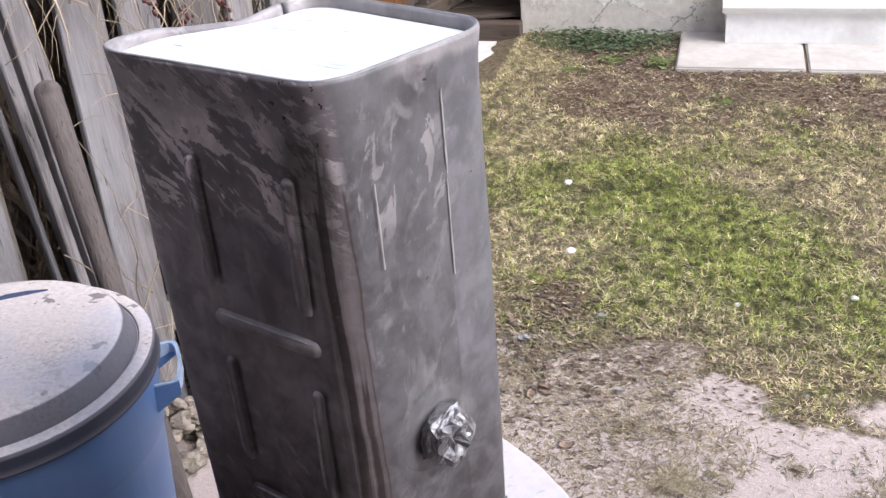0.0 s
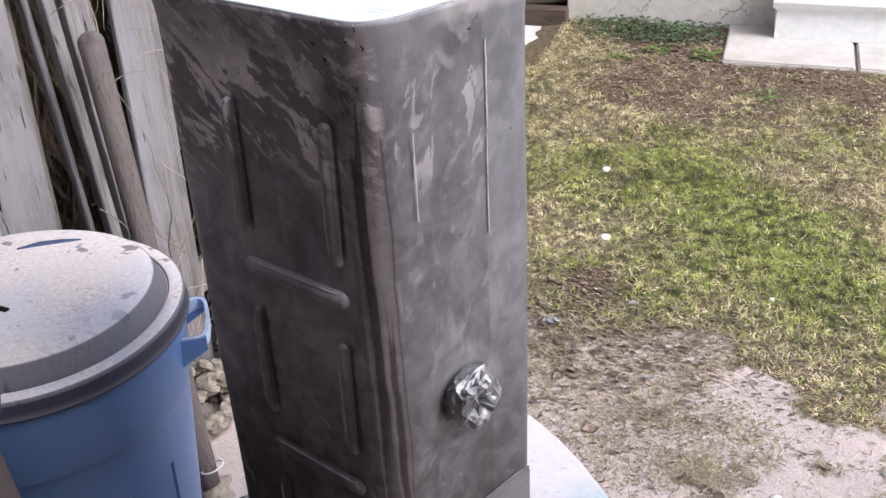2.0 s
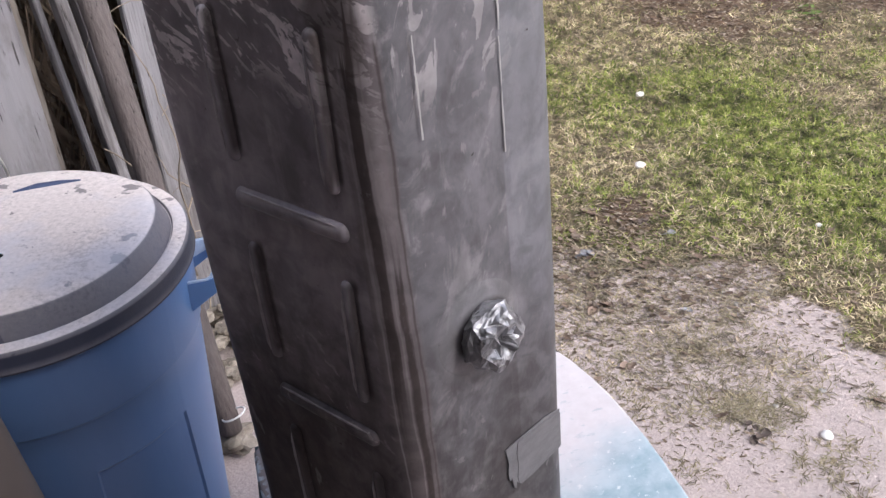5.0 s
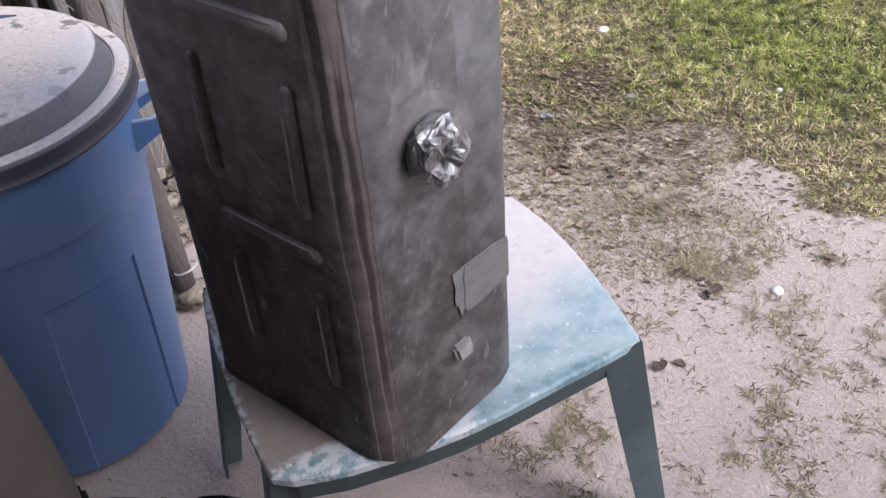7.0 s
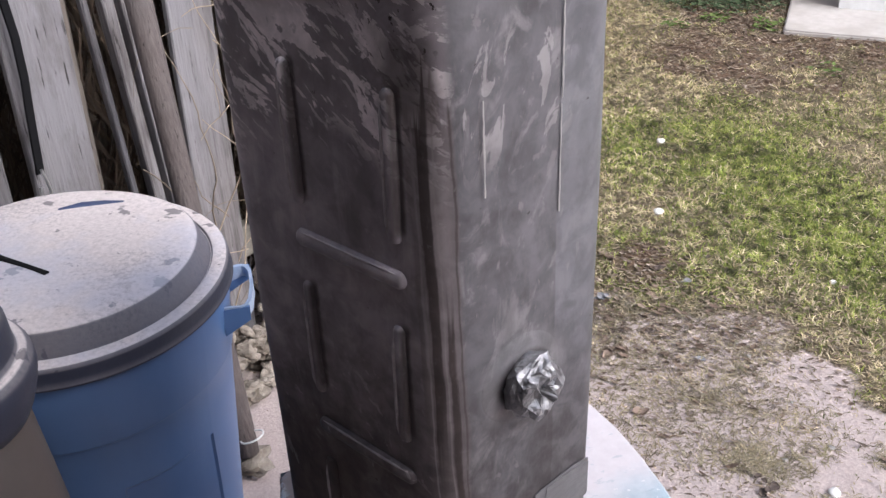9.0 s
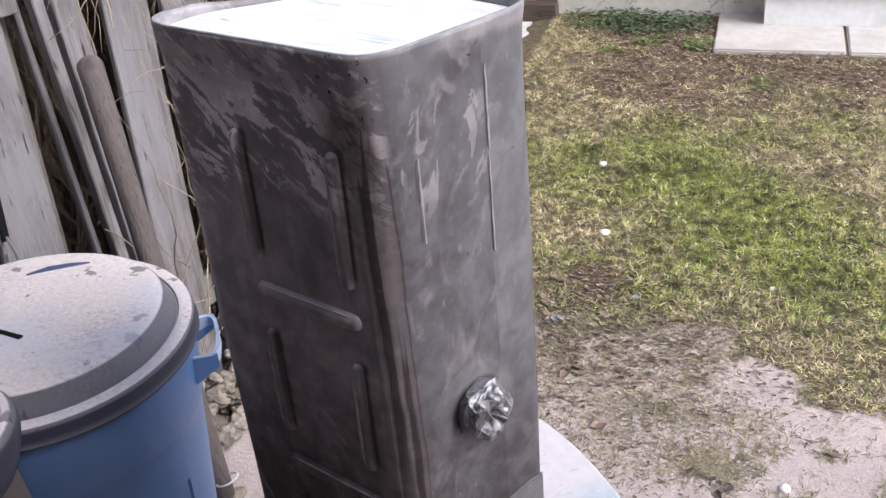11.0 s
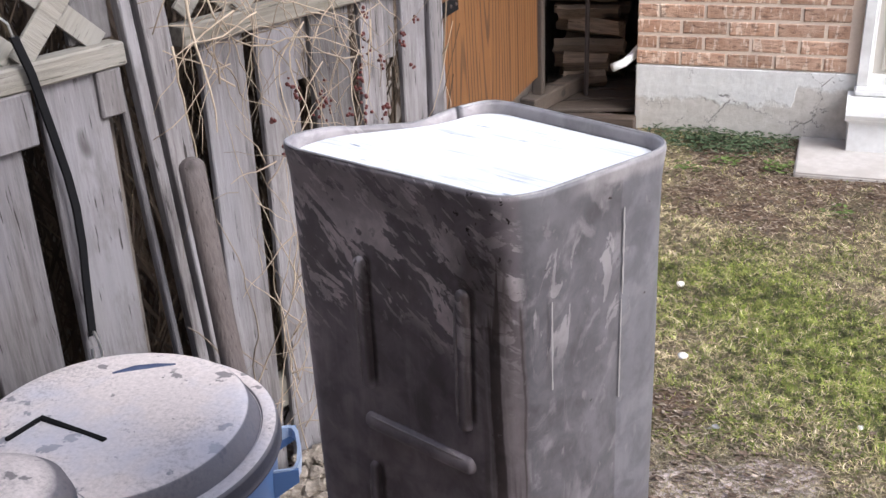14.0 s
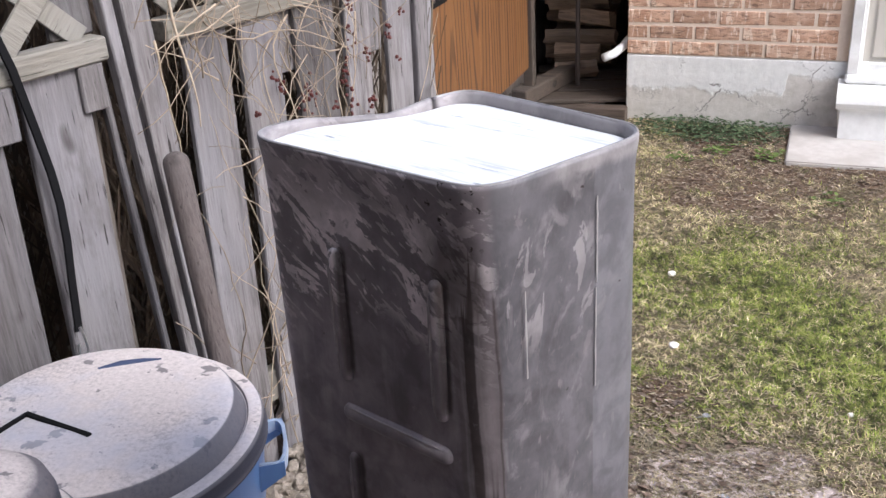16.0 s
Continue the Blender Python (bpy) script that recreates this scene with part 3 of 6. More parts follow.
def ground_mat():
    """Lawn in early spring: the mesh's zones say where dust, soil and green lie."""
    m, n, l, p = material("worn_lawn")
    tc = n.new("ShaderNodeTexCoord").outputs["Object"]
    at = n.new("ShaderNodeAttribute")
    at.attribute_name = "zone"
    sep = n.new("ShaderNodeSeparateColor")
    l.new(at.outputs["Color"], sep.inputs[0])
    b = noise_node(n, l, tc, 45, 7, 0.72)
    c = noise_node(n, l, tc, 14, 6, 0.7)
    g = noise_node(n, l, tc, 160, 4, 0.7)
    straw = mixc(n, l, ramp(n, l, b, [(0.35, 0.0), (0.65, 1.0)]), (0.055, 0.040, 0.022), (0.19, 0.15, 0.088))
    green = mixc(n, l, ramp(n, l, b, [(0.35, 0.0), (0.65, 1.0)]), (0.028, 0.032, 0.010), (0.095, 0.098, 0.034))
    soil = mixc(n, l, ramp(n, l, b, [(0.35, 0.0), (0.65, 1.0)]), (0.07, 0.040, 0.025), (0.19, 0.125, 0.08))
    dust = mixc(n, l, ramp(n, l, g, [(0.3, 0.0), (0.7, 1.0)]), (0.45, 0.375, 0.355), (0.60, 0.51, 0.485))
    dust = mixc(n, l, ramp(n, l, c, [(0.58, 0.0), (0.78, 0.5)]), dust, (0.36, 0.295, 0.265))

    def edge(mask, soft=0.3):
        v = calc(n, l, "ADD", mask, calc(n, l, "MULTIPLY_ADD", c, 1.0, -0.5))
        v = calc(n, l, "ADD", v, calc(n, l, "MULTIPLY_ADD", b, 0.6, -0.3))
        return ramp(n, l, v, [(0.5 - soft / 2, 0.0), (0.5 + soft / 2, 1.0)])

    col = mixc(n, l, edge(sep.outputs[1], 0.4), straw, green)
    col = mixc(n, l, edge(sep.outputs[2], 0.4), col, soil)
    col = mixc(n, l, edge(sep.outputs[0], 0.25), col, dust)
    l.new(col, p.inputs["Base Color"])
    p.inputs["Roughness"].default_value = 0.95
    bump(n, l, p, b, 0.8, 0.014)
    return m


BRICK, PLY, TABLEPAINT, GROUND = brick_mat(), plywood_mat(), table_mat(), ground_mat()
GREENLEG = surf("green_grey_paint", (0.030, 0.046, 0.052), (0.056, 0.078, 0.086), 0.5, 20, 0.2, c3=(0.085, 0.125, 0.138))


def island_mat(name, cols, rough=0.8, clump=0.0):
    """Each piece has a tone of its own; with clump, tufts differ from one another too."""
    m, n, l, p = material(name)
    r = n.new("ShaderNodeNewGeometry").outputs["Random Per Island"]
    k = len(cols) - 1
    col = ramp(n, l, r, [(i / k, c) for i, c in enumerate(cols)])
    if clump:
        tc = n.new("ShaderNodeTexCoord").outputs["Object"]
        f = calc(n, l, "MULTIPLY_ADD", noise_node(n, l, tc, 26, 3, 0.6), 0.65, calc(n, l, "MULTIPLY", noise_node(n, l, tc, 6, 3, 0.6), 0.35))
        hs = n.new("ShaderNodeHueSaturation")
        l.new(col, hs.inputs["Color"])
        l.new(ramp(n, l, f, [(0.38, max(0.0, 0.5 - 0.45 * clump)), (0.62, min(1.0, 0.5 + 0.45 * clump))]), hs.inputs["Value"])
        grow = n.new("ShaderNodeHueSaturation")
        grow.inputs["Value"].default_value = 2.0
        l.new(hs.outputs[0], grow.inputs["Color"])
        col = grow.outputs[0]
    l.new(col, p.inputs["Base Color"])
    p.inputs["Roughness"].default_value = rough
    return m


GRASS_G = island_mat("green_blades", [(0.065, 0.085, 0.013), (0.155, 0.20, 0.030), (0.285, 0.315, 0.075), (0.11, 0.145, 0.022), (0.25, 0.24, 0.075)], clump=0.9)
GRASS_S = island_mat("straw_blades", [(0.34, 0.27, 0.15), (0.52, 0.435, 0.27), (0.17, 0.12, 0.068), (0.66, 0.57, 0.39), (0.24, 0.175, 0.10)], clump=0.85)
LITTER = island_mat("leaf_litter", [(0.12, 0.085, 0.06), (0.26, 0.20, 0.145), (0.38, 0.31, 0.235), (0.075, 0.055, 0.042), (0.48, 0.41, 0.33), (0.19, 0.14, 0.10)])
COVER = island_mat("ground_ivy", [(0.03, 0.055, 0.025), (0.07, 0.11, 0.045), (0.05, 0.08, 0.04), (0.12, 0.15, 0.07)])

# ---- ground: one sheet to the horizon ----
def ground_z(x, y):
    if -2 < x < 4 and -5 < y < 0.5:
        rise = max(0.0, min(1.0, (y + 1.3) / 0.85))
        return 0.044 * rise * rise * (3 - 2 * rise) * max(0.0, min(1.0, (x + 0.35) / 0.4)) + 0.012 * noise.noise((x * 2.1, y * 2.1, 0.3)) + 0.006 * noise.noise((x * 9, y * 9, 1.7)) - 0.008
    return -0.008


def smooth01(a, b, v):
    t = max(0.0, min(1.0, (v - a) / (b - a)))
    return t * t * (3 - 2 * t)


TUFTS = ((0.98, -2.99, 0.09), (0.98, -3.10, 0.08), (1.07, -3.17, 0.08), (1.16, -3.02, 0.11), (1.30, -2.98, 0.08), (1.27, -3.09, 0.09), (1.12, -3.36, 0.08), (1.21, -3.40, 0.11), (1.31, -3.47, 0.12),
         (1.34, -3.24, 0.11), (0.77, -3.55, 0.11), (0.86, -3.62, 0.09), (1.14, -3.56, 0.09), (1.25, -3.55, 0.09), (1.34, -3.33, 0.09), (1.45, -3.12, 0.15), (1.5, -3.4, 0.15), (0.88, -3.22, 0.04), (1.03, -3.30, 0.04))


def tufts(x, y):
    """Where worn tufts hold on in the dust."""
    return max(math.exp(-((x - cx) ** 2 + (y - cy) ** 2) / (r * r)) for cx, cy, r in TUFTS)


def bare(x, y):
    """The trodden strip of dead leaves and straw between the lawn and the dust."""
    w = noise.noise((x * 5, y * 5, 11.0))
    return smooth01(-2.40, -2.66, y + 0.10 * w) * smooth01(1.14, 0.92, x + 0.10 * w)


def zones(x, y):
    """How much dust, green and bare soil there is at a place."""
    n1, n2 = (noise.noise((x * 1.7, y * 1.7, k)) for k in (0.0, 5.0))
    n4 = noise.noise((x * 6.5, y * 6.5, 2.0))
    n5 = noise.noise((x * 13, y * 13, 4.0))
    edge = float(np.interp(x, (0.1, 0.55, 0.92, 1.0, 1.15, 1.6), (-2.9, -3.02, -3.10, -2.98, -2.86, -2.72)))
    dust = smooth01(-0.16, 0.13, edge - y + 0.10 * n1 + 0.12 * n4 + 0.08 * n5)
    for cx, cy, rx, ry, k in ((1.06, -2.755, 0.125, 0.115, 1.0), (1.32, -2.90, 0.17, 0.09, 0.85), (0.75, -2.60, 0.12, 0.06, 0.3)):
        dust = max(dust, k * smooth01(1.3, 0.75, math.hypot((x - cx) / rx, (y - cy) / ry) + 0.35 * n4 + 0.2 * n5))
    dust = max(dust, smooth01(0.05, -0.25, x + 0.1 * n1) * smooth01(-2.3, -2.7, y))
    dust = max(dust, bare(x, y) * (0.76 + 0.16 * smooth01(-2.75, -2.95, y) + 0.4 * n4 + 0.35 * n5))
    green = 0.42 + 0.5 * n2 + 0.3 * n4 + 0.25 * math.exp(-((x - 0.9) ** 2 + (y + 1.95) ** 2) / 0.25) - 0.4 * smooth01(-1.3, -0.9, y)
    soil = smooth01(-1.25, -0.7, y + 0.35 * n1 + 0.35 * n4) * smooth01(0.1, 0.5, x) * (0.62 + 0.7 * noise.noise((x * 11, y * 11, 6.0)))
    soil = max(soil, (0.42 + 0.6 * n4) * math.exp(-((y + 2.62) / 0.2) ** 2) * smooth01(1.45, 0.7, x))
    soil = max(soil, (0.5 + 0.5 * n4) * math.exp(-((x - 0.6) ** 2 + (y + 2.42) ** 2) / 0.02))
    soil = max(soil, 0.8 * math.exp(-((x - 0.58) ** 2 + (y + 2.33) ** 2) / 0.012))
    return max(0, min(1, dust)), max(0, min(1, green)), max(0, min(1, soil))


def build_ground():
    def steps(lo, hi, d):
        inner = list(np.arange(lo, hi + 1e-6, d))
        out = [0.15 * 1.6 ** k for k in range(1, 18)]
        return [lo - s for s in reversed(out)] + inner + [hi + s for s in out]
    xs, ys = steps(-1.2, 2.6, 0.04), steps(-5.0, 0.3, 0.04)
    verts = [(x, y, ground_z(x, y)) for y in ys for x in xs]
    w = len(xs)
    faces = [(j * w + i, j * w + i + 1, (j + 1) * w + i + 1, (j + 1) * w + i) for j in range(len(ys) - 1) for i in range(w - 1)]
    g = raw("ground", verts, faces, GROUND)
    g.data.shade_smooth()
    zone = g.data.attributes.new("zone", "FLOAT_COLOR", "POINT")
    zone.data.foreach_set("color", [q for x, y, _ in verts for q in (*zones(x, y), 1.0)])
    return tagged(g, "patchy early spring lawn worn to pale dust", "ground", kind="structure")


build_ground()

# ---- the house: foundation, brick wall, door, step, slabs ----
def solid(name, sx, sy, sz, x, y, z, mat, bevel=0.0, parent=None, label="", rz=0):
    return part(name, box(sx, sy, sz, pose(x, y, z, 0, 0, rz), bevel), mat, parent, label)


found = solid("foundation", 6.0, 0.26, 0.45, 3.0, 0.13, -0.09, RENDERED, 0.006)
tagged(found, "rendered grey concrete foundation with hairline cracks", "foundation", kind="structure")
# dark boards stand in for masonry here, to keep the alley dim
side = solid("wall_side", 0.24, 6.0, 2.75, 0.135, 3.27, -0.05, BOARD_B)
tagged(side, "side wall of the house along the wood store", "wall", kind="structure")

wall = empty("wall_south")
tagged(wall, "orange rough-faced brick wall with pale mortar", "wall", kind="structure")
part("mortar_bed", box(1.0, 0.20, 2.3, pose(0.505, 0.1025, 0.363)), MORTAR, wall)
part("mortar_bed", box(4.2, 0.20, 2.3, pose(4.1, 0.115, 0.363)), MORTAR, wall)
part("mortar_bed", box(1.0, 0.20, 0.25, pose(1.5, 0.115, 2.413)), MORTAR, wall)

# door: white frame and a beige panelled leaf
door = tagged(empty("door_1"), "beige panelled house door in a white frame", "door", kind="structure")
part("door_frame", box(0.05, 0.10, 2.1, pose(1.03, 0.02, 0.315), 0.004), PAINT_WHITE, door)
part("door_frame", box(0.012, 0.05, 2.1, pose(1.061, 0.03, 0.315), 0.002), PAINT_WHITE, door)
part("door_frame", box(0.05, 0.10, 2.1, pose(1.97, 0.02, 0.315), 0.004), PAINT_WHITE, door)
part("door_frame", box(0.88, 0.10, 0.05, pose(1.5, 0.02, 2.362), 0.004), PAINT_WHITE, door)
part("door_leaf", box(0.875, 0.045, 2.03, pose(1.505, 0.055, 0.33), 0.003), DOORMAT_C, door)
for k, xx in enumerate((1.165, 1.35, 1.535, 1.72, 1.875)):
    part("door_panel", box(0.13 if k else 0.12, 0.012, 1.86, pose(xx, 0.029, 0.38), 0.004), DOORMAT_C, door)
part("door_kickplate", box(0.09, 0.006, 0.008, pose(1.14, 0.025, 0.352)), IRON, door)
part("door_sill", box(1.0, 0.16, 0.03, pose(1.5, -0.01, 0.285), 0.008, segments=2), PAINT_WHITE, door)


def build_step():
    """A painted concrete step with a rounded nosing, drawn along the wall."""
    prof = [(-0.005, 0.285), (-0.10, 0.283), (-0.165, 0.27), (-0.192, 0.25), (-0.198, 0.225), (-0.188, 0.205),
            (-0.168, 0.194), (-0.158, 0.18), (-0.158, 0.05), (-0.005, 0.05)]
    bm = bmesh.new()
    ends = []
    for x in (0.975, 2.06):
        grow = 0.0
        ends.append([bm.verts.new((x + (0.02 if z < 0.19 and x < 1.5 else 0), y, z)) for y, z in prof])
    n = len(prof)
    for k in range(n):
        bm.faces.new([ends[0][k], ends[1][k], ends[1][(k + 1) % n], ends[0][(k + 1) % n]])
    bm.faces.new(list(reversed(ends[0])))
    bm.faces.new(ends[1])
    bmesh.ops.recalc_face_normals(bm, faces=bm.faces)
    return part("door_step", bm, PAINT_WHITE)


tagged(build_step(), "white painted concrete door step with rounded nosing", "step", kind="structure")
for x0, x1 in ((0.79, 1.338), (1.350, 1.90), (1.912, 2.46)):
    s = part("paving_slab", box(x1 - x0, 0.50, 0.085, pose((x0 + x1) / 2, -0.245, -0.035, 0, 0, 0.4), 0.007, segments=2), SLABMAT)
    tagged(s, "pale concrete paving slab below the door step", "slab", "slabs below the door")
s = part("path_slab", box(0.35, 0.9, 0.05, pose(-0.22, -0.15, -0.038, 0, 0, -8), 0.006), CONCRETE)
tagged(s, "worn grey concrete path slab beside the house corner", "slab")

# downspout end at the corner
spout = tagged(empty("downspout"), "white metal downspout elbow at the house corner", "downspout")
part("pipe", tube([(0.03, 0.10, 0.45), (0.0, 0.07, 0.42), (-0.03, 0.035, 0.385), (-0.06, 0.0, 0.362), (-0.105, -0.045, 0.348)], 0.021, 12), PAINT_WHITE, spout, smooth=True)

# ---- wood store beside the house ----
gate = tagged(empty("plywood_gate"), "brown stained plywood gate standing open", "gate")


def build_gate():
    y0, y1 = -1.35, -0.11
    w = (y1 - y0)
    cuts = [0.0, 0.24, 0.39, 0.53, 0.67, 0.80, 0.92, 1.03, 1.14, w]
    for a, b in zip(cuts, cuts[1:]):
        part("plywood_strip", box(0.018, b - a - 0.0014, 1.7, pose(-0.475, y0 + (a + b) / 2, 0.30), 0.002), PLY, gate)
    part("gate_back", box(0.03, w, 1.66, pose(-0.501, (y0 + y1) / 2, 0.32)), BOARD_B, gate)
    part("gate_post", box(0.09, 0.09, 2.0, pose(-0.50, y0 - 0.06, -0.03), 0.006), BOARD, gate)
    part("gate_post", box(0.05, 0.06, 1.95, pose(-0.475, y1 + 0.045, -0.03), 0.004), DARKWOOD, gate)
    hinge = part("hinge", box(0.006, 0.20, 0.055, pose(-0.462, y0 + 0.06, 0.86), 0.002), BLACK, gate, "black strap hinge")
    for k in range(3):
        bm = bmesh.new()
        bmesh.ops.create_uvsphere(bm, u_segments=8, v_segments=5, radius=0.007, matrix=pose(-0.458, y0 + 0.02 + 0.055 * k, 0.888))
        part("bolt", bm, IRON, hinge)


build_gate()


def build_log(length, r, seed):
    """A split piece of firewood: a rough wedge with a barked back."""
    rng = random.Random(seed)
    bm = bmesh.new()
    arc = rng.uniform(1.3, 2.6)
    outline = [(0.0, 0.0)] + [(1.0, -arc / 2 + arc * k / 4) for k in range(5)]
    cx = 0.55 * r
    rings = []
    for i in range(6):
        x = (i / 5 - 0.5) * length
        ring = []
        for rad, a in outline:
            rr = r * 1.35 * (rad if rad else 0.06)
            q = Vector((x + (rng.uniform(-0.012, 0.012) if i in (0, 5) else 0), rr * math.cos(a) - cx, rr * math.sin(a)))
            q.y += 0.007 * noise.noise((x * 14 + seed, rad * 3, a * 2))
            q.z += 0.007 * noise.noise((x * 14 + seed, rad * 3, a * 2 + 9))
            ring.append(bm.verts.new(q))
        rings.append(ring)
    n = len(outline)
    for a, b in zip(rings, rings[1:]):
        for j in range(n):
            bm.faces.new([a[j], a[(j + 1) % n], b[(j + 1) % n], b[j]])
    bm.faces.new(list(reversed(rings[0])))
    bm.faces.new(rings[-1])
    bmesh.ops.recalc_face_normals(bm, faces=bm.faces)
    return bm


pallet = tagged(empty("pallet"), "old wooden pallet under the firewood stack", "pallet")
for k in range(6):
    part("deck_board", box(0.62, 0.15, 0.02, pose(-0.30, 0.05 + 0.185 * k, 0.10, 0, 0, 16), 0.003), DARKWOOD, pallet)
for yy in (-0.03, 0.5, 1.05):
    part("bearer", box(0.50, 0.08, 0.09, pose(-0.24, yy, 0.008), 0.004), DARKWOOD, pallet)
beam = part("timber", box(0.09, 1.0, 0.08, pose(-0.38, 0.30, 0.124, 0, 0, -14), 0.006), DARKWOOD)
tagged(beam, "short grey timber lying on the pallet", "timber")
beam2 = part("timber", box(0.07, 0.9, 0.06, pose(-0.14, 0.02, 0.005, 0, 0, -52), 0.006), DARKWOOD)
tagged(beam2, "long weathered timber on the ground beside the pallet", "timber")
rack = tagged(empty("firewood_rack"), "rusty iron firewood rack", "rack")
for xx, yy in ((-0.30, 0.22), (-0.28, 0.9)):
    part("upright", tube([(xx, yy, 0.122), (xx + 0.005, yy, 1.1)], 0.012, 8), IRON, rack)
part("crossbar", tube([(-0.30, 0.22, 1.0), (-0.28, 0.9, 1.0)], 0.010, 8), IRON, rack)
rng = random.Random(4)
for row in range(9):
    z = 0.125 + 0.05 + row * 0.086
    for col in range(3):
        r = rng.uniform(0.042, 0.062)
        lg = part("firewood_log", build_log(rng.uniform(0.2, 0.40), r, row * 10 + col), BARK, None, smooth=False)
        lg.matrix_world = pose(-0.33 + rng.uniform(-0.05, 0.04), 0.38 + col * 0.125 + rng.uniform(-0.03, 0.02), z + rng.uniform(-0.008, 0.008), rng.choice((90, -90, 30, 200)) + rng.uniform(-25, 25), rng.uniform(-4, 4), rng.uniform(-20, 20))
        tagged(lg, "split firewood log in the stack", "log", "firewood stack")
# back, side and unseen roof added to close the store off and dim it
back_wall = solid("wall_alley", 1.2, 0.1, 2.0, -0.5, 2.2, -0.05, BOARD_B)
tagged(back_wall, "dark board wall closing the wood store", "wall", kind="structure")
left_wall = solid("wall_store", 0.05, 2.2, 1.9, -0.66, 1.1, -0.05, BOARD_B)
tagged(left_wall, "dark board side of the wood store", "wall", kind="structure")
roof_s = solid("roof_store", 1.05, 3.3, 0.04, -0.31, 0.70, 1.70, BOARD_B)
tagged(roof_s, "unseen board roof added to darken the wood store", "roof", kind="structure")

# ---- the fence ----
FA = radians(72)
FENCE = Matrix.Translation((-0.41, -3.46, 0)) @ Matrix.Rotation(FA, 4, "Z")  # x along the fence, y away from the yard
LEAN = 0.034
fence = tagged(empty("fence", FENCE), "weathered grey board fence with a lattice top", "fence")


def board(name, d0, d1, z0, z1, y, thick, mat, lean=LEAN):
    """A fence board between two places along the fence; it leans with the fence."""
    bm = box(d1 - d0, thick, z1 - z0, None, 0.003)
    for v in bm.verts:
        v.co.x += lean * (v.co.z + z0 - 0.9) + 0.003 * noise.noise((d0 * 9, v.co.z * 2, 0))
    ob = part(name, bm, mat, fence)
    ob.location = ((d0 + d1) / 2, y, z0)
    return ob


FRONT, BACKY = 0.010, 0.062
for d0, d1 in ((-0.66, -0.53), (-0.50, -0.36), (-0.33, -0.20), (-0.175, -0.045), (0.006, 0.140), (0.366, 0.480), (0.515, 0.625), (0.675, 0.80), (0.835, 0.92), (0.985, 1.075)):
    board("fence_board", d0, d1, 0.02, 1.20, FRONT, 0.018, BOARD)
for d0, d1 in ((-0.59, -0.47), (-0.42, -0.30), (-0.26, -0.13), (-0.10, -0.02), (0.120, 0.178), (0.43, 0.50), (0.60, 0.66), (0.77, 0.82)):
    board("fence_board", d0, d1, 0.02, 1.20, BACKY, 0.018, BOARD_B)
board("spacer_board", 0.120, 0.172, 1.107, 1.196, -0.006, 0.014, BOARD)
board("spacer_board", -0.095, -0.016, 1.098, 1.196, -0.010, 0.016, BOARD)
board("fence_board", 0.189, 0.203, 0.02, 1.20, 0.018, 0.02, BOARD, -0.04)
board("fence_board", 0.098, 0.188, 1.244, 1.72, 0.034, 0.018, BOARD)
board("spacer_board", 0.60, 0.70, 1.05, 1.198, 0.03, 0.02, BOARD)
board("spacer_board", 0.90, 0.98, 1.03, 1.198, 0.03, 0.02, BOARD)
board("fence_post", 0.224, 0.249, 0.0, 1.75, 0.004, 0.030, BOARD, -0.048)
board("fence_post", 0.264, 0.322, 0.0, 1.75, 0.004, 0.030, BOARD, -0.048)
board("fence_post", 1.080, 1.128, 0.0, 1.75, 0.004, 0.03, BOARD)
board("fence_post", -0.73, -0.66, 0.0, 1.75, 0.0, 0.08, BOARD)
for d0, d1 in ((-0.66, 0.197), (0.33, 1.075)):
    ob = part("fence_rail", box(d1 - d0, 0.05, 0.045, None, 0.004), RAIL, fence)
    ob.location = ((d0 + d1) / 2, 0.008, 1.197)
    ob = part("fence_rail", box(d1 - d0, 0.035, 0.085, None, 0.004), RAIL, fence)
    ob.location = ((d0 + d1) / 2, 0.034, 0.25)
    ob = part("fence_rail", box(d1 - d0, 0.05, 0.05, None, 0.004), RAIL, fence)
    ob.location = ((d0 + d1) / 2, 0.008, 1.70)
    w = d1 - d0
    for sgn, y in ((1, 0.0), (-1, 0.012)):
        k = d0 - 0.5 if sgn > 0 else d0
        while k < d1 + (0 if sgn > 0 else 0.5):
            # strips at 45 degrees clipped to the opening
            a, b = (k, 1.242), (k + sgn * 0.458, 1.70)
            pts = [(a[0] + (b[0] - a[0]) * t, a[1] + (b[1] - a[1]) * t) for t in (i / 24 for i in range(25))]
            pts = [q for q in pts if d0 + 0.012 < q[0] < d1 - 0.012]
            if len(pts) > 7:
                (x0, z0), (x1, z1) = pts[0], pts[-1]
                ln = math.hypot(x1 - x0, z1 - z0)
                ob = part("lattice_strip", box(0.043, 0.008, ln, None, 0.001), RAIL, fence)
                ob.matrix_basis = Matrix.Translation((x0, y + 0.004, z0)) @ Matrix.Rotation(math.atan2(x1 - x0, z1 - z0), 4, "Y")
            k += 0.165
# out-of-view fence length, its height chosen to keep light off the bins
tagged(solid("fence_far", 0.04, 1.33, 2.3, -0.61, -4.69, -0.03, BOARD_B, rz=-18), "unseen tall board fence added behind the bins to shade them", "fence")

# ---- the fuel tank on the bench ----
UX, VX = Vector((0.949, -0.316, 0)).normalized(), Vector((0.316, 0.949, 0)).normalized()
TU, TV = 1.775, -3.49
TANK = Matrix(((UX.x, VX.x, 0, UX.x * TU + VX.x * TV), (UX.y, VX.y, 0, UX.y * TU + VX.y * TV), (0, 0, 1, 0.383), (0, 0, 0, 1)))
TOP = 0.934


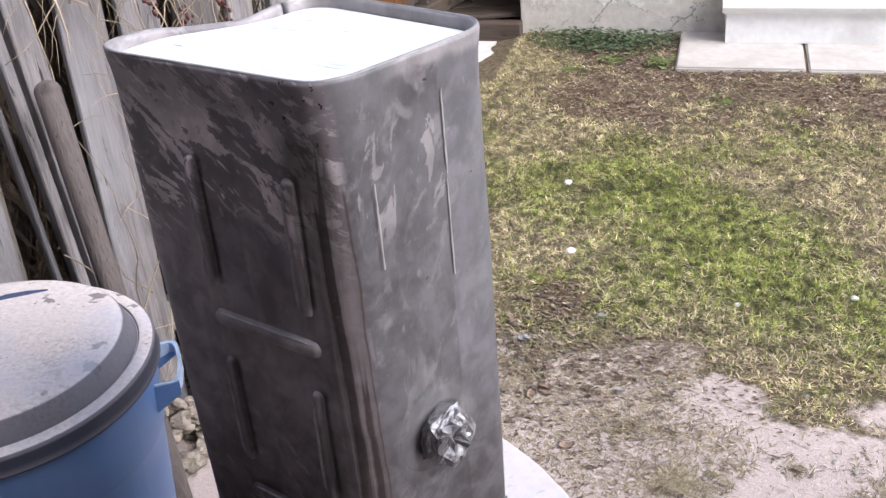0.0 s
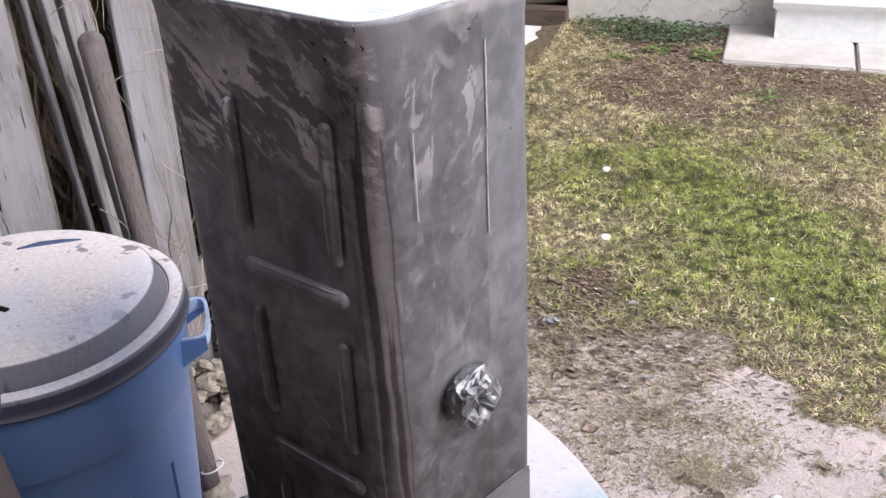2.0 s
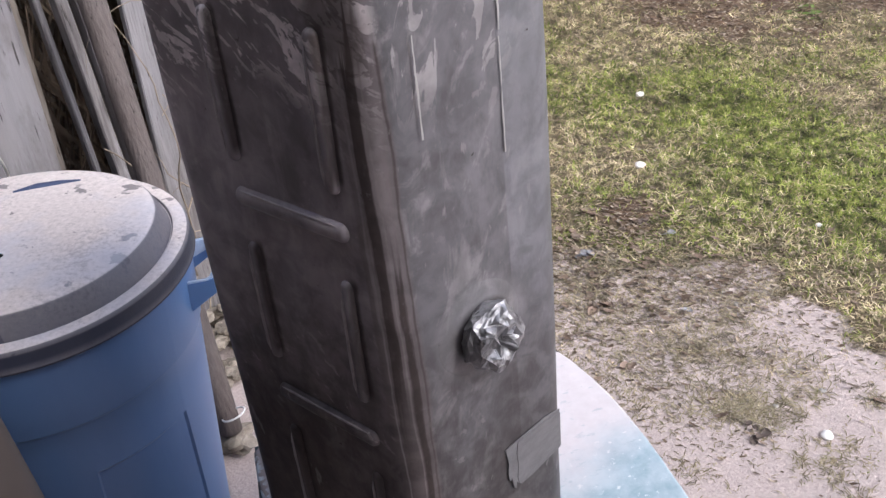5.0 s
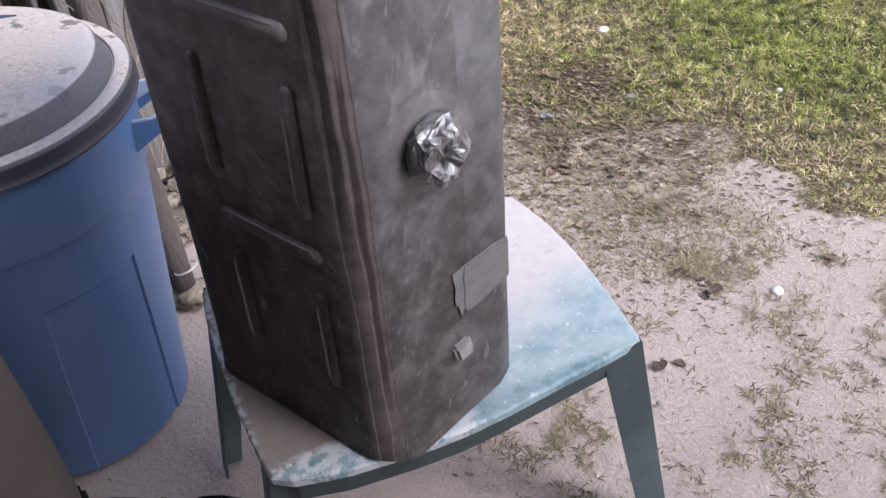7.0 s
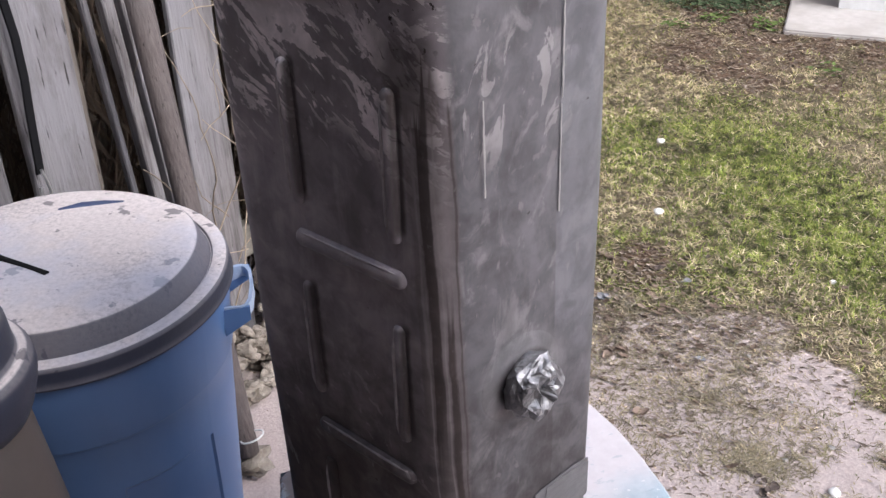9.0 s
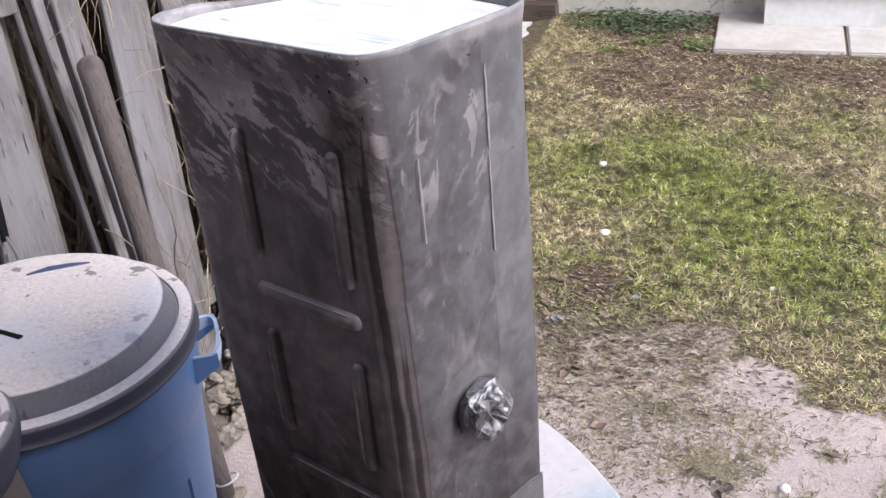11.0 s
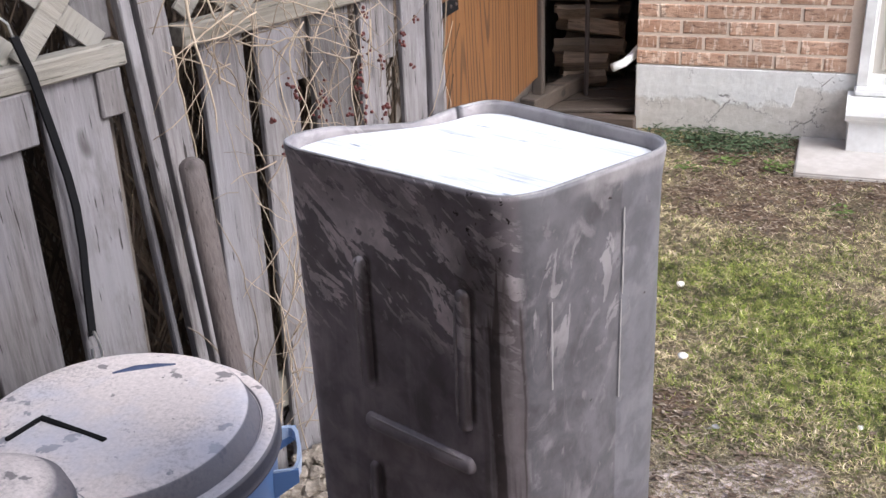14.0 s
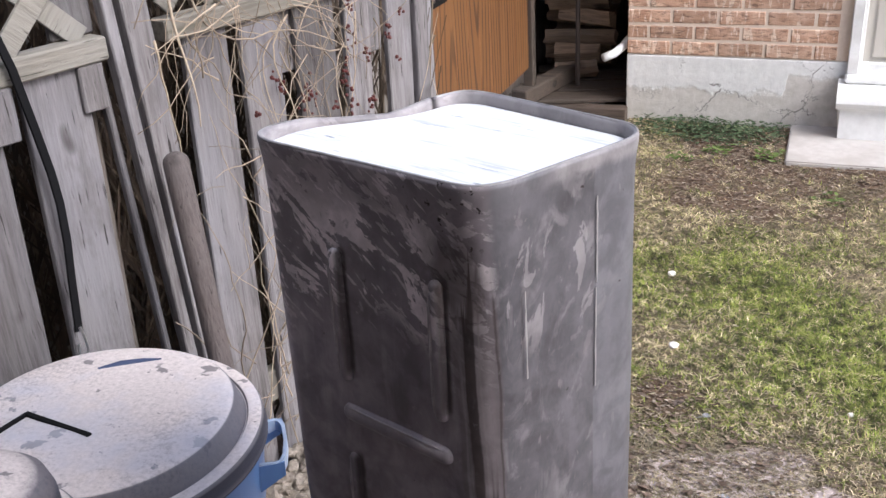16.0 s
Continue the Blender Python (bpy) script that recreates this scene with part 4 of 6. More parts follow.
def leaned(bm):
    """The folded corner leans in towards the top."""
    for v in bm.verts:
        f = 0.015 * smooth01(0.35, 0.9, v.co.z) * max(0.0, min(1.0, (v.co.x + 0.178) / 0.306)) * smooth01(0.04, -0.09, v.co.y)
        v.co.y += f
    return bm


def flared(bm):
    """The foot of the side face is knocked outward, the front's a little."""
    for v in bm.verts:
        x, y, z = v.co
        f = max(0.0, min(1.0, (0.150 - z) / 0.090)) ** 2
        v.co.x += f * 0.025 * smooth01(0.04, 0.12, x) * smooth01(-0.145, -0.075, y) * smooth01(0.085, 0.01, y)
        v.co.y -= f * 0.006 * smooth01(-0.05, -0.10, y)
    return bm


OUTLINE = round_outline([(-0.178, -0.118, 0.035), (0.128, -0.128, 0.040), (0.176, 0.105, 0.045), (-0.085, 0.130, 0.05),
                         (-0.098, 0.055, 0.03), (-0.180, -0.045, 0.035)])
tank = tagged(empty("fuel_tank", TANK), "old dark steel fuel tank standing on end, sanded and stained", "fuel tank")


def shell(outline, levels, cap_bottom=True, cap_top=False):
    """A skin over the outline, level by level: (z, inset, dx, dy)."""
    bm = bmesh.new()
    c = sum(outline, Vector((0, 0))) / len(outline)
    rings = []
    for z, inset in levels:
        ring = []
        for i, q in enumerate(outline):
            d = (outline[(i + 1) % len(outline)] - outline[i - 1])
            nrm = Vector((d.y, -d.x)).normalized()
            w = 0.0022 * noise.noise((q.x * 9, q.y * 9, z * 5))
            p = q - nrm * inset + nrm * w
            ring.append(bm.verts.new((p.x, p.y, z)))
        rings.append(ring)
    n = len(outline)
    for a, b in zip(rings, rings[1:]):
        for k in range(n):
            bm.faces.new([a[k], a[(k + 1) % n], b[(k + 1) % n], b[k]])
    if cap_bottom:
        bm.faces.new(list(reversed(rings[0])))
    if cap_top:
        bm.faces.new(rings[-1])
    bmesh.ops.recalc_face_normals(bm, faces=bm.faces)
    return bm


def rim_wave(bm, z0):
    for v in bm.verts:
        if v.co.z > z0:
            f = min(1.0, (v.co.z - z0) / 0.05)
            v.co.z += f * (0.003 * noise.noise((v.co.x * 22, v.co.y * 22, 4.0)) - 0.012 * math.exp(-((v.co.x + 0.14) ** 2 + (v.co.y - 0.02) ** 2) / 0.004))


levels = [(0.0575, 0.005), (0.0590, 0.0015), (0.0625, -0.0005), (0.066, 0.0014), (0.070, 0.0014), (0.076, 0.0), (0.086, 0.0)] + [(0.012 + 0.045 * k, 0.0) for k in range(2, 20)] + [(0.900, 0.0), (0.912, -0.001), (TOP - 0.004, -0.003), (TOP, -0.002),
          (TOP + 0.001, 0.0015), (TOP - 0.003, 0.004), (0.905, 0.005)]
body_bm = shell(OUTLINE, levels)
rim_wave(body_bm, 0.87)
leaned(body_bm)
flared(body_bm)
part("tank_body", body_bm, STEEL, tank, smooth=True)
lid_bm = leaned(shell(OUTLINE, [(0.894, 0.006), (0.9215, 0.0065), (0.9225, 0.02)], True, True))
rim_pts = []
for i, q in enumerate(OUTLINE):
    rim_pts.append((q.x, q.y, TOP + 0.003 * noise.noise((q.x * 22, q.y * 22, 4.0)) - 0.012 * math.exp(-((q.x + 0.14) ** 2 + (q.y - 0.02) ** 2) / 0.004)))
part("rim_edge", leaned(tube(rim_pts + rim_pts[:1], 0.0019, 6)), RIMMETAL, tank, "rolled bare metal rim", smooth=True)
part("end_panel", lid_bm, LID_WHITE, tank, "bright bare metal end panel")


def bead(length, r, m):
    bm = bmesh.new()
    n, k = 10, 5
    rings = []
    for i in range(-k, k + 1):
        a = i / k * math.pi / 2
        z = (length / 2 - r) * (1 if i > 0 else -1 if i < 0 else 0) + r * math.sin(a)
        rr = max(r * math.cos(a), 1e-4)
        rings.append([bm.verts.new((rr * math.cos(q), 0.72 * rr * math.sin(q), z)) for q in (2 * math.pi * j / n for j in range(n))])
    for a, b in zip(rings, rings[1:]):
        for j in range(n):
            bm.faces.new([a[j], a[(j + 1) % n], b[(j + 1) % n], b[j]])
    bmesh.ops.transform(bm, matrix=m, verts=bm.verts)
    return bm


def on_front(u):
    """The front face of the tank at a place across it."""
    t = (u - TU + 0.178) / 0.306
    return -0.118 - 0.010 * t


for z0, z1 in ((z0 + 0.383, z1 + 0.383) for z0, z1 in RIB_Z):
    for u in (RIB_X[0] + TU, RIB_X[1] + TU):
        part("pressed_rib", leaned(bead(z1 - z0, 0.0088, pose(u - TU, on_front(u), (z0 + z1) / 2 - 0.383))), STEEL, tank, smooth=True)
for z in (1.015, 0.754):
    part("pressed_rib", leaned(bead(0.156, 0.0112, pose(1.778 - TU, on_front(1.776), z - 0.383, 0, 90, -1.8))), STEEL, tank, smooth=True)


# thin pale strips stand in for light caught on left and upper rib edges
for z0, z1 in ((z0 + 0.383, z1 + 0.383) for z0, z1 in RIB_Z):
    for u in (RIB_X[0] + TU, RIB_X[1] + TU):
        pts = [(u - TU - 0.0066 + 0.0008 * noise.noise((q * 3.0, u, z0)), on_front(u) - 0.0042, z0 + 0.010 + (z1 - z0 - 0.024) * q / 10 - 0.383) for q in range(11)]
        part("lit_edge", leaned(tube(pts, [0.0002] + [0.0021 + 0.0010 * noise.noise((q * 0.9, z0 * 9, u * 5)) for q in range(1, 10)] + [0.0002], 6)), RIB_LIT, tank, smooth=True)
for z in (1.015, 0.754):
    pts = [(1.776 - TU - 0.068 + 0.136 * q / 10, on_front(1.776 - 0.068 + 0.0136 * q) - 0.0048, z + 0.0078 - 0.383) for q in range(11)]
    part("lit_edge", leaned(tube(pts, [0.0002] + [0.0015 + 0.0006 * noise.noise((q * 0.9, z * 9, 2.0)) for q in range(1, 10)] + [0.0002], 6)), RIB_LIT, tank, smooth=True)


def on_right(t):
    """A place on the right face: t from 0 at the folded corner to 1; and the turn that faces out."""
    a, b = Vector((0.128, -0.128)), Vector((0.176, 0.105))
    return a + (b - a) * t


RTURN = math.degrees(math.atan2(0.176 - 0.128, 0.105 + 0.128))  # how far the right face turns in


def right_pose(t, z, out=0.0):
    q = on_right(t)
    return Matrix.Translation((q.x, q.y, z - 0.383)) @ Matrix.Rotation(radians(90 - RTURN), 4, "Z") @ Matrix.Translation((0, -out, 0))


def build_foil():
    """Foil pressed over a short neck: large crumpled facets round a folded, sunken middle."""
    rng = random.Random(23)
    bm = bmesh.new()
    rings, n = [], 13
    for k, (r, h) in enumerate([(0.0325, -0.002), (0.0365, 0.008), (0.0375, 0.020), (0.0340, 0.031), (0.0250, 0.038), (0.0140, 0.036), (0.0050, 0.024)]):
        ring = []
        for q in range(n):
            a = 2 * math.pi * (q + 0.5 * (k % 2) + rng.uniform(-0.28, 0.28)) / n
            rr = r * (1 + 0.07 * math.sin(5 * a + 0.9 * k)) + rng.uniform(-0.0026, 0.0026) * (k > 0)
            dip = 0.005 * math.sin(4 * a + 0.6) * smooth01(0.036, 0.012, r) + rng.uniform(-0.0035, 0.0035) * (k > 2)
            ring.append(bm.verts.new((rr * math.cos(a), -h + dip, 1.12 * rr * math.sin(a))))
        rings.append(ring)
    for k, (a, b) in enumerate(zip(rings, rings[1:])):
        for j in range(n):
            q = [a[j], a[(j + 1) % n], b[(j + 1) % n], b[j]]
            q = q if (j + k) % 2 else q[1:] + q[:1]
            bm.faces.new(q[:3])
            bm.faces.new([q[0], q[2], q[3]])
    bm.faces.new(rings[-1])
    bmesh.ops.recalc_face_normals(bm, faces=bm.faces)
    bmesh.ops.subdivide_edges(bm, edges=bm.edges, cuts=2, use_grid_fill=True)
    for v in bm.verts:
        v.co += 0.0020 * noise.noise_vector(v.co * 110) + 0.0011 * noise.noise_vector(v.co * 260)
    return bm


f = part("foil_cap", build_foil(), FOIL, tank, "crumpled foil over the filler neck")
f.matrix_basis = right_pose(0.455, 0.864) @ Matrix.Scale(0.92, 4)
ring = lathe([(0.026, 0.0035), (0.034, 0.0032), (0.042, 0.0022), (0.052, 0.0009), (0.062, -0.0012)], 48)
bmesh.ops.transform(ring, matrix=Matrix.Rotation(radians(90), 4, "X"), verts=ring.verts)
bmesh.ops.transform(ring, matrix=right_pose(0.455, 0.867, 0.0005) @ Matrix.Scale(0.95, 4), verts=ring.verts)
part("neck_flange", ring, STEEL, tank, "low pressed dish round the filler neck", smooth=True)
plug = box(0.027, 0.029, 0.013, pose(0, 0, 0), 0.0045, segments=2)
for v in plug.verts:
    v.co += 0.0012 * noise.noise_vector(v.co * 70)
bmesh.ops.transform(plug, matrix=Matrix.Rotation(radians(90), 4, "X") @ Matrix.Rotation(radians(14), 4, "Z"), verts=plug.verts)
pg = part("drain_plug", plug, PLUGSTEEL, tank, "worn square drain plug")
pg.matrix_basis = right_pose(0.55, 0.556)
fl = lathe([(0.010, 0.004), (0.017, 0.0038), (0.0205, 0.0022), (0.024, 0.0012), (0.031, -0.001)], 32)
bmesh.ops.transform(fl, matrix=Matrix.Rotation(radians(90), 4, "X"), verts=fl.verts)
bmesh.ops.transform(fl, matrix=right_pose(0.55, 0.556, 0.0005), verts=fl.verts)
part("plug_flange", fl, STEEL, tank, smooth=True)


def flat_patch(pts, thick):
    bm = bmesh.new()
    a = [bm.verts.new((x, 0.0, z)) for x, z in pts]
    b = [bm.verts.new((x, -thick, z)) for x, z in pts]
    n = len(pts)
    bm.faces.new(b)
    for k in range(n):
        bm.faces.new([a[k], a[(k + 1) % n], b[(k + 1) % n], b[k]])
    bmesh.ops.recalc_face_normals(bm, faces=bm.faces)
    return bm


TAPE_EDGE = ((0.53, 0.676), (0.547, 0.652), (0.538, 0.634), (0.545, 0.622), (0.560, 0.624), (0.572, 0.607), (0.584, 0.604), (0.590, 0.614), (0.622, 0.605), (0.70, 0.607), (0.80, 0.613), (0.905, 0.619), (0.905, 0.681), (0.80, 0.684), (0.70, 0.681), (0.60, 0.678))
tp = part("tape_patch", flat_patch([((t - 0.7) * 0.238, z - 0.645) for t, z in TAPE_EDGE], 0.0011), TAPE, tank, "torn strip of grey cloth tape")
tp.matrix_basis = right_pose(0.7, 0.645, 0.0014)
OVERLAP = ((0.612, 0.677), (0.600, 0.660), (0.606, 0.640), (0.597, 0.621), (0.604, 0.611), (0.70, 0.6105), (0.80, 0.616), (0.905, 0.6225), (0.905, 0.676), (0.80, 0.679), (0.70, 0.677))
tp = part("tape_patch", flat_patch([((t - 0.7) * 0.238, z - 0.645) for t, z in OVERLAP], 0.0020), TAPE, tank, "second layer of the grey tape")
tp.matrix_basis = right_pose(0.7, 0.645, 0.0014)
for t, z0, z1, w in ((0.246, 1.107, 1.204, 0.0012), (0.652, 1.055, 1.172, 0.0010), (0.656, 1.178, 1.272, 0.0013)):
    rng = random.Random(int(z1 * 1000))
    n = 14
    left = [(-w * rng.uniform(0.3, 1.1), z0 + (z1 - z0) * k / n) for k in range(n + 1)]
    right = [(w * rng.uniform(0.3, 1.1), z0 + (z1 - z0) * k / n) for k in range(n, -1, -1)]
    pts = [(x, z - z0) for x, z in left + right]
    sc = part("scrape", flat_patch(pts, 0.0006), SCRAPE, tank, "pale scraped line")
    sc.matrix_basis = right_pose(t, z0, 0.0010)

# ---- the bench ----
BENCH = Matrix.Translation((0.583, -3.705, 0)) @ Matrix.Rotation(radians(40.4), 4, "Z")  # x along the long side
bench = tagged(empty("bench", BENCH), "low metal bench with chipped turquoise paint and pink dust", "bench")
BH = 0.440
X0, X1, YB = -0.290, 0.256, 0.135


def front_y(x):
    """The front edge bows out, most of all left of its middle."""
    return float(np.interp(x, (-0.296, -0.28, -0.20, -0.10, -0.043, 0.016, 0.097, 0.19, 0.24), (-0.245, -0.268, -0.286, -0.292, -0.291, -0.285, -0.272, -0.258, -0.249)))


def side_x(y, right):
    """The two short sides bow as well."""
    if right:
        return float(np.interp(y, (-0.25, -0.16, -0.10, -0.03, 0.04, 0.10, 0.14), (0.240, 0.2465, 0.249, 0.2485, 0.242, 0.230, 0.218)))
    return float(np.interp(y, (-0.25, -0.20, -0.12, -0.03, 0.07, 0.14), (-0.290, -0.296, -0.301, -0.303, -0.301, -0.292)))


def build_bench_top():
    k = 22
    front = [(-0.288 + 0.526 * i / k, front_y(-0.288 + 0.526 * i / k)) for i in range(k + 1)]
    east = [(side_x(y, True), y) for y in np.linspace(-0.24, YB - 0.012, 14)]
    west = [(side_x(y, False), y) for y in np.linspace(YB - 0.012, -0.24, 14)]
    line = [*front, *east, (0.206, YB), (-0.28, YB), *west]
    cx, cy = -0.02, -0.06
    bm = bmesh.new()
    rings = []
    for z, inset in ((BH - 0.016, 0.0), (BH - 0.004, -0.001), (BH - 0.0008, 0.0015), (BH, 0.0045)):
        ring = []
        for x, y in line:
            d = Vector((cx - x, cy - y)).normalized()
            wear = 0.0009 * noise.noise((x * 60, y * 60, z * 40))
            ring.append(bm.verts.new((x + d.x * (inset + wear), y + d.y * (inset + wear), z)))
        rings.append(ring)
    n = len(line)
    for a, b in zip(rings, rings[1:]):
        for i in range(n):
            bm.faces.new([a[i], a[(i + 1) % n], b[(i + 1) % n], b[i]])
    bm.faces.new(rings[-1])
    bm.faces.new(list(reversed(rings[0])))
    bmesh.ops.recalc_face_normals(bm, faces=bm.faces)
    return bm


part("bench_top", build_bench_top(), TABLEPAINT, bench)


def build_bow_apron():
    bm = bmesh.new()
    rows = []
    for i in range(17):
        x = X0 + 0.03 + (X1 - X0 - 0.06) * i / 16
        y = front_y(x) + 0.004
        rows.append([bm.verts.new(q) for q in ((x, y, BH - 0.0135), (x, y + 0.002, BH - 0.050), (x, y + 0.010, BH - 0.052), (x, y + 0.010, BH - 0.0135))])
    for a, b in zip(rows, rows[1:]):
        for i in range(4):
            bm.faces.new([a[i], a[(i + 1) % 4], b[(i + 1) % 4], b[i]])
    bm.faces.new(rows[0])
    bm.faces.new(list(reversed(rows[-1])))
    bmesh.ops.recalc_face_normals(bm, faces=bm.faces)
    return bm


part("apron", build_bow_apron(), GREENLEG, bench)
part("apron", box(X1 - X0 - 0.06, 0.010, 0.038, pose((X0 + X1) / 2, YB - 0.010, BH - 0.0515), 0.002), GREENLEG, bench)
for x in (X0 + 0.010, X1 - 0.034):
    part("apron", box(0.010, YB + 0.16, 0.038, pose(x, (YB - 0.225) / 2 + 0.01, BH - 0.0515), 0.002), GREENLEG, bench)


def build_leg(sx, sy):
    """A folded angle leg that narrows and splays outward towards its foot."""
    bm = bmesh.new()
    x, y = ((0.242 if sy < 0 else 0.222) if sx > 0 else X0 - 0.001), (YB + 0.001 if sy > 0 else -0.252)
    rows = []
    for z, w, o in ((BH - 0.004, 0.064, 0.0), (0.42, 0.062, 0.03), (0.21, 0.053, 0.5), (-0.008, 0.044, 1.0)):
        w *= 1.0 if sx > 0 else 0.8
        cx, cy = x + sx * (0.064 if sx > 0 else 0.054) * o, y + sy * 0.036 * o
        rows.append([bm.verts.new(q) for q in ((cx - sx * w, cy, z), (cx, cy, z), (cx, cy - sy * w, z),
                                               (cx - sx * 0.004, cy - sy * w, z), (cx - sx * 0.004, cy - sy * 0.004, z), (cx - sx * w, cy - sy * 0.004, z))])
    for a, b in zip(rows, rows[1:]):
        for k in range(6):
            bm.faces.new([a[k], a[(k + 1) % 6], b[(k + 1) % 6], b[k]])
    bm.faces.new(rows[0])
    bm.faces.new(list(reversed(rows[-1])))
    bmesh.ops.recalc_face_normals(bm, faces=bm.faces)
    return bm


for sx in (-1, 1):
    for sy in (-1, 1):
        part("leg", build_leg(sx, sy), GREENLEG, bench)

# ---- bins ----
bin1 = tagged(empty("rubbish_bin", pose(-0.135, -3.723, 0)), "blue plastic rubbish bin with a dust-covered lid", "bin")


def bin_radius(z):
    return 0.203 + 0.0885 * z


def build_bin_body():
    """A tapered tub: four pressed-in panels below a stepped band, and a rolled top edge."""
    rows = [(0.0, -0.006), (0.005, 0.0), (0.028, 0.0), (0.033, 0.0), (0.14, 0.0), (0.25, 0.0), (0.34, 0.0), (0.411, 0.0), (0.4165, 0.0), (0.47, 0.0),
            (0.5215, 0.0), (0.5235, 0.0008), (0.5265, 0.0042), (0.529, 0.0048), (0.60, 0.004), (0.655, 0.004), (0.664, 0.001)]
    bm = bmesh.new()
    rings = []
    for z, out in rows:
        ring = []
        for sector in range(4):
            mid = -21.3 + 90 * sector
            half = 20.7 + 6.0 * (0.4165 - min(z, 0.4165)) / 0.40
            cols = [-45 + (45 - half) * k / 4 for k in range(4)] + [-half - 0.3, -half + 0.5] + [-half + 0.5 + (2 * half - 1.0) * k / 9 for k in range(1, 9)] + [half - 0.5, half + 0.3] + [half + (45 - half) * k / 4 for k in range(1, 4)]
            for a in cols:
                sunk = abs(a) < half and z < 0.413
                r = bin_radius(z) + out - (0.0045 if sunk else 0.0)
                ring.append(bm.verts.new((r * math.cos(radians(mid + a)), r * math.sin(radians(mid + a)), z)))
        rings.append(ring)
    n = len(rings[0])
    for p, q in zip(rings, rings[1:]):
        for k in range(n):
            bm.faces.new([p[k], p[(k + 1) % n], q[(k + 1) % n], q[k]])
    bm.faces.new(list(reversed(rings[0])))
    bmesh.ops.recalc_face_normals(bm, faces=bm.faces)
    for f in bm.faces:
        f.smooth = True
    for e in bm.edges:
        e.smooth = len(e.link_faces) < 2 or e.calc_face_angle(0) < radians(28)
    return bm


part("bin_body", build_bin_body(), BLUE, bin1)
lid_prof = [(0.0, 0.7395), (0.08, 0.739), (0.15, 0.7375), (0.205, 0.7350), (0.222, 0.7335), (0.2255, 0.7322), (0.2275, 0.730), (0.2415, 0.6985), (0.2428, 0.6958), (0.2438, 0.6962), (0.2448, 0.6985),
            (0.2462, 0.6998), (0.2475, 0.7002), (0.2665, 0.6992), (0.2682, 0.6986), (0.2698, 0.6968), (0.2712, 0.6935), (0.2716, 0.692), (0.2728, 0.683), (0.2738, 0.667), (0.2752, 0.665), (0.2738, 0.6635), (0.268, 0.664), (0.266, 0.690)]
lid = part("lid", lathe(lid_prof, 96, 0.0015), LIDMAT, bin1, "grey blue lid under pale pink dust", smooth=True)
lid.matrix_basis = Matrix.Translation((0, -0.20, 0.72)) @ Matrix.Rotation(radians(-1.9), 4, "X") @ Matrix.Translation((0, 0.20, -0.72))


def build_handle(ang):
    """A loop of flat strip standing out below the rim, deeper towards its ends."""
    bm = bmesh.new()
    path = [(0.252, -0.064), (0.282, -0.066), (0.294, -0.061), (0.2995, -0.045), (0.3025, 0.0), (0.2995, 0.045), (0.294, 0.061), (0.282, 0.066), (0.252, 0.064)]
    rows = []
    for x, y in path:
        inx, iny = (x - 0.006, y * 0.93) if x > 0.285 else (x, y * 0.91)
        top, low = 0.622, 0.600 - 0.012 * (x < 0.26)
        rows.append([bm.verts.new(q) for q in ((inx, iny, top), (x, y, top + 0.001), (x, y, low), (inx, iny, low + 0.002))])
    for a, b in zip(rows, rows[1:]):
        for k in range(4):
            bm.faces.new([a[k], a[(k + 1) % 4], b[(k + 1) % 4], b[k]])
    bm.faces.new(rows[0])
    bm.faces.new(list(reversed(rows[-1])))
    bmesh.ops.transform(bm, matrix=Matrix.Rotation(radians(ang), 4, "Z"), verts=bm.verts)
    bmesh.ops.recalc_face_normals(bm, faces=bm.faces)
    return bm


def build_web():
    bm = bmesh.new()
    pts = [(0.0, 0.0), (0.046, 0.002), (0.045, -0.024), (0.0, -0.052)]
    a = [bm.verts.new((x, 0.0025, z)) for x, z in pts]
    b = [bm.verts.new((x, -0.0025, z)) for x, z in pts]
    bm.faces.new(a)
    bm.faces.new(list(reversed(b)))
    for k in range(4):
        bm.faces.new([a[k], b[k], b[(k + 1) % 4], a[(k + 1) % 4]])
    bmesh.ops.recalc_face_normals(bm, faces=bm.faces)
    return bm


for ang in (31, 211):
    hd = part("carry_handle", build_handle(ang), BLUE_PALE, bin1, "sun-bleached blue carrying loop, paled further for the sky's sheen")
    for sy in (-1, 1):
        part("handle_web", build_web(), BLUE, hd).matrix_basis = Matrix.Rotation(radians(ang), 4, "Z") @ Matrix.Translation((0.250, sy * 0.0635, 0.619))
# lid grips: the open edges of two pressed handles
part("lid_slot", box(0.150, 0.010, 0.006, pose(-0.035, -0.050, 0.7360, 0, 0, -8), 0.001), BLACK, lid)
part("lid_slot", box(0.008, 0.070, 0.006, pose(-0.111, -0.075, 0.7360, 0, 0, -8), 0.001), BLACK, lid)
part("lid_grip", tube([(-0.088, 0.118, 0.7368), (-0.060, 0.146, 0.7362), (-0.030, 0.168, 0.7355), (-0.002, 0.186, 0.7345)], [0.004, 0.008, 0.006, 0.002], 8, flat=0.55), NAVY, lid, "dark blue finger grip")

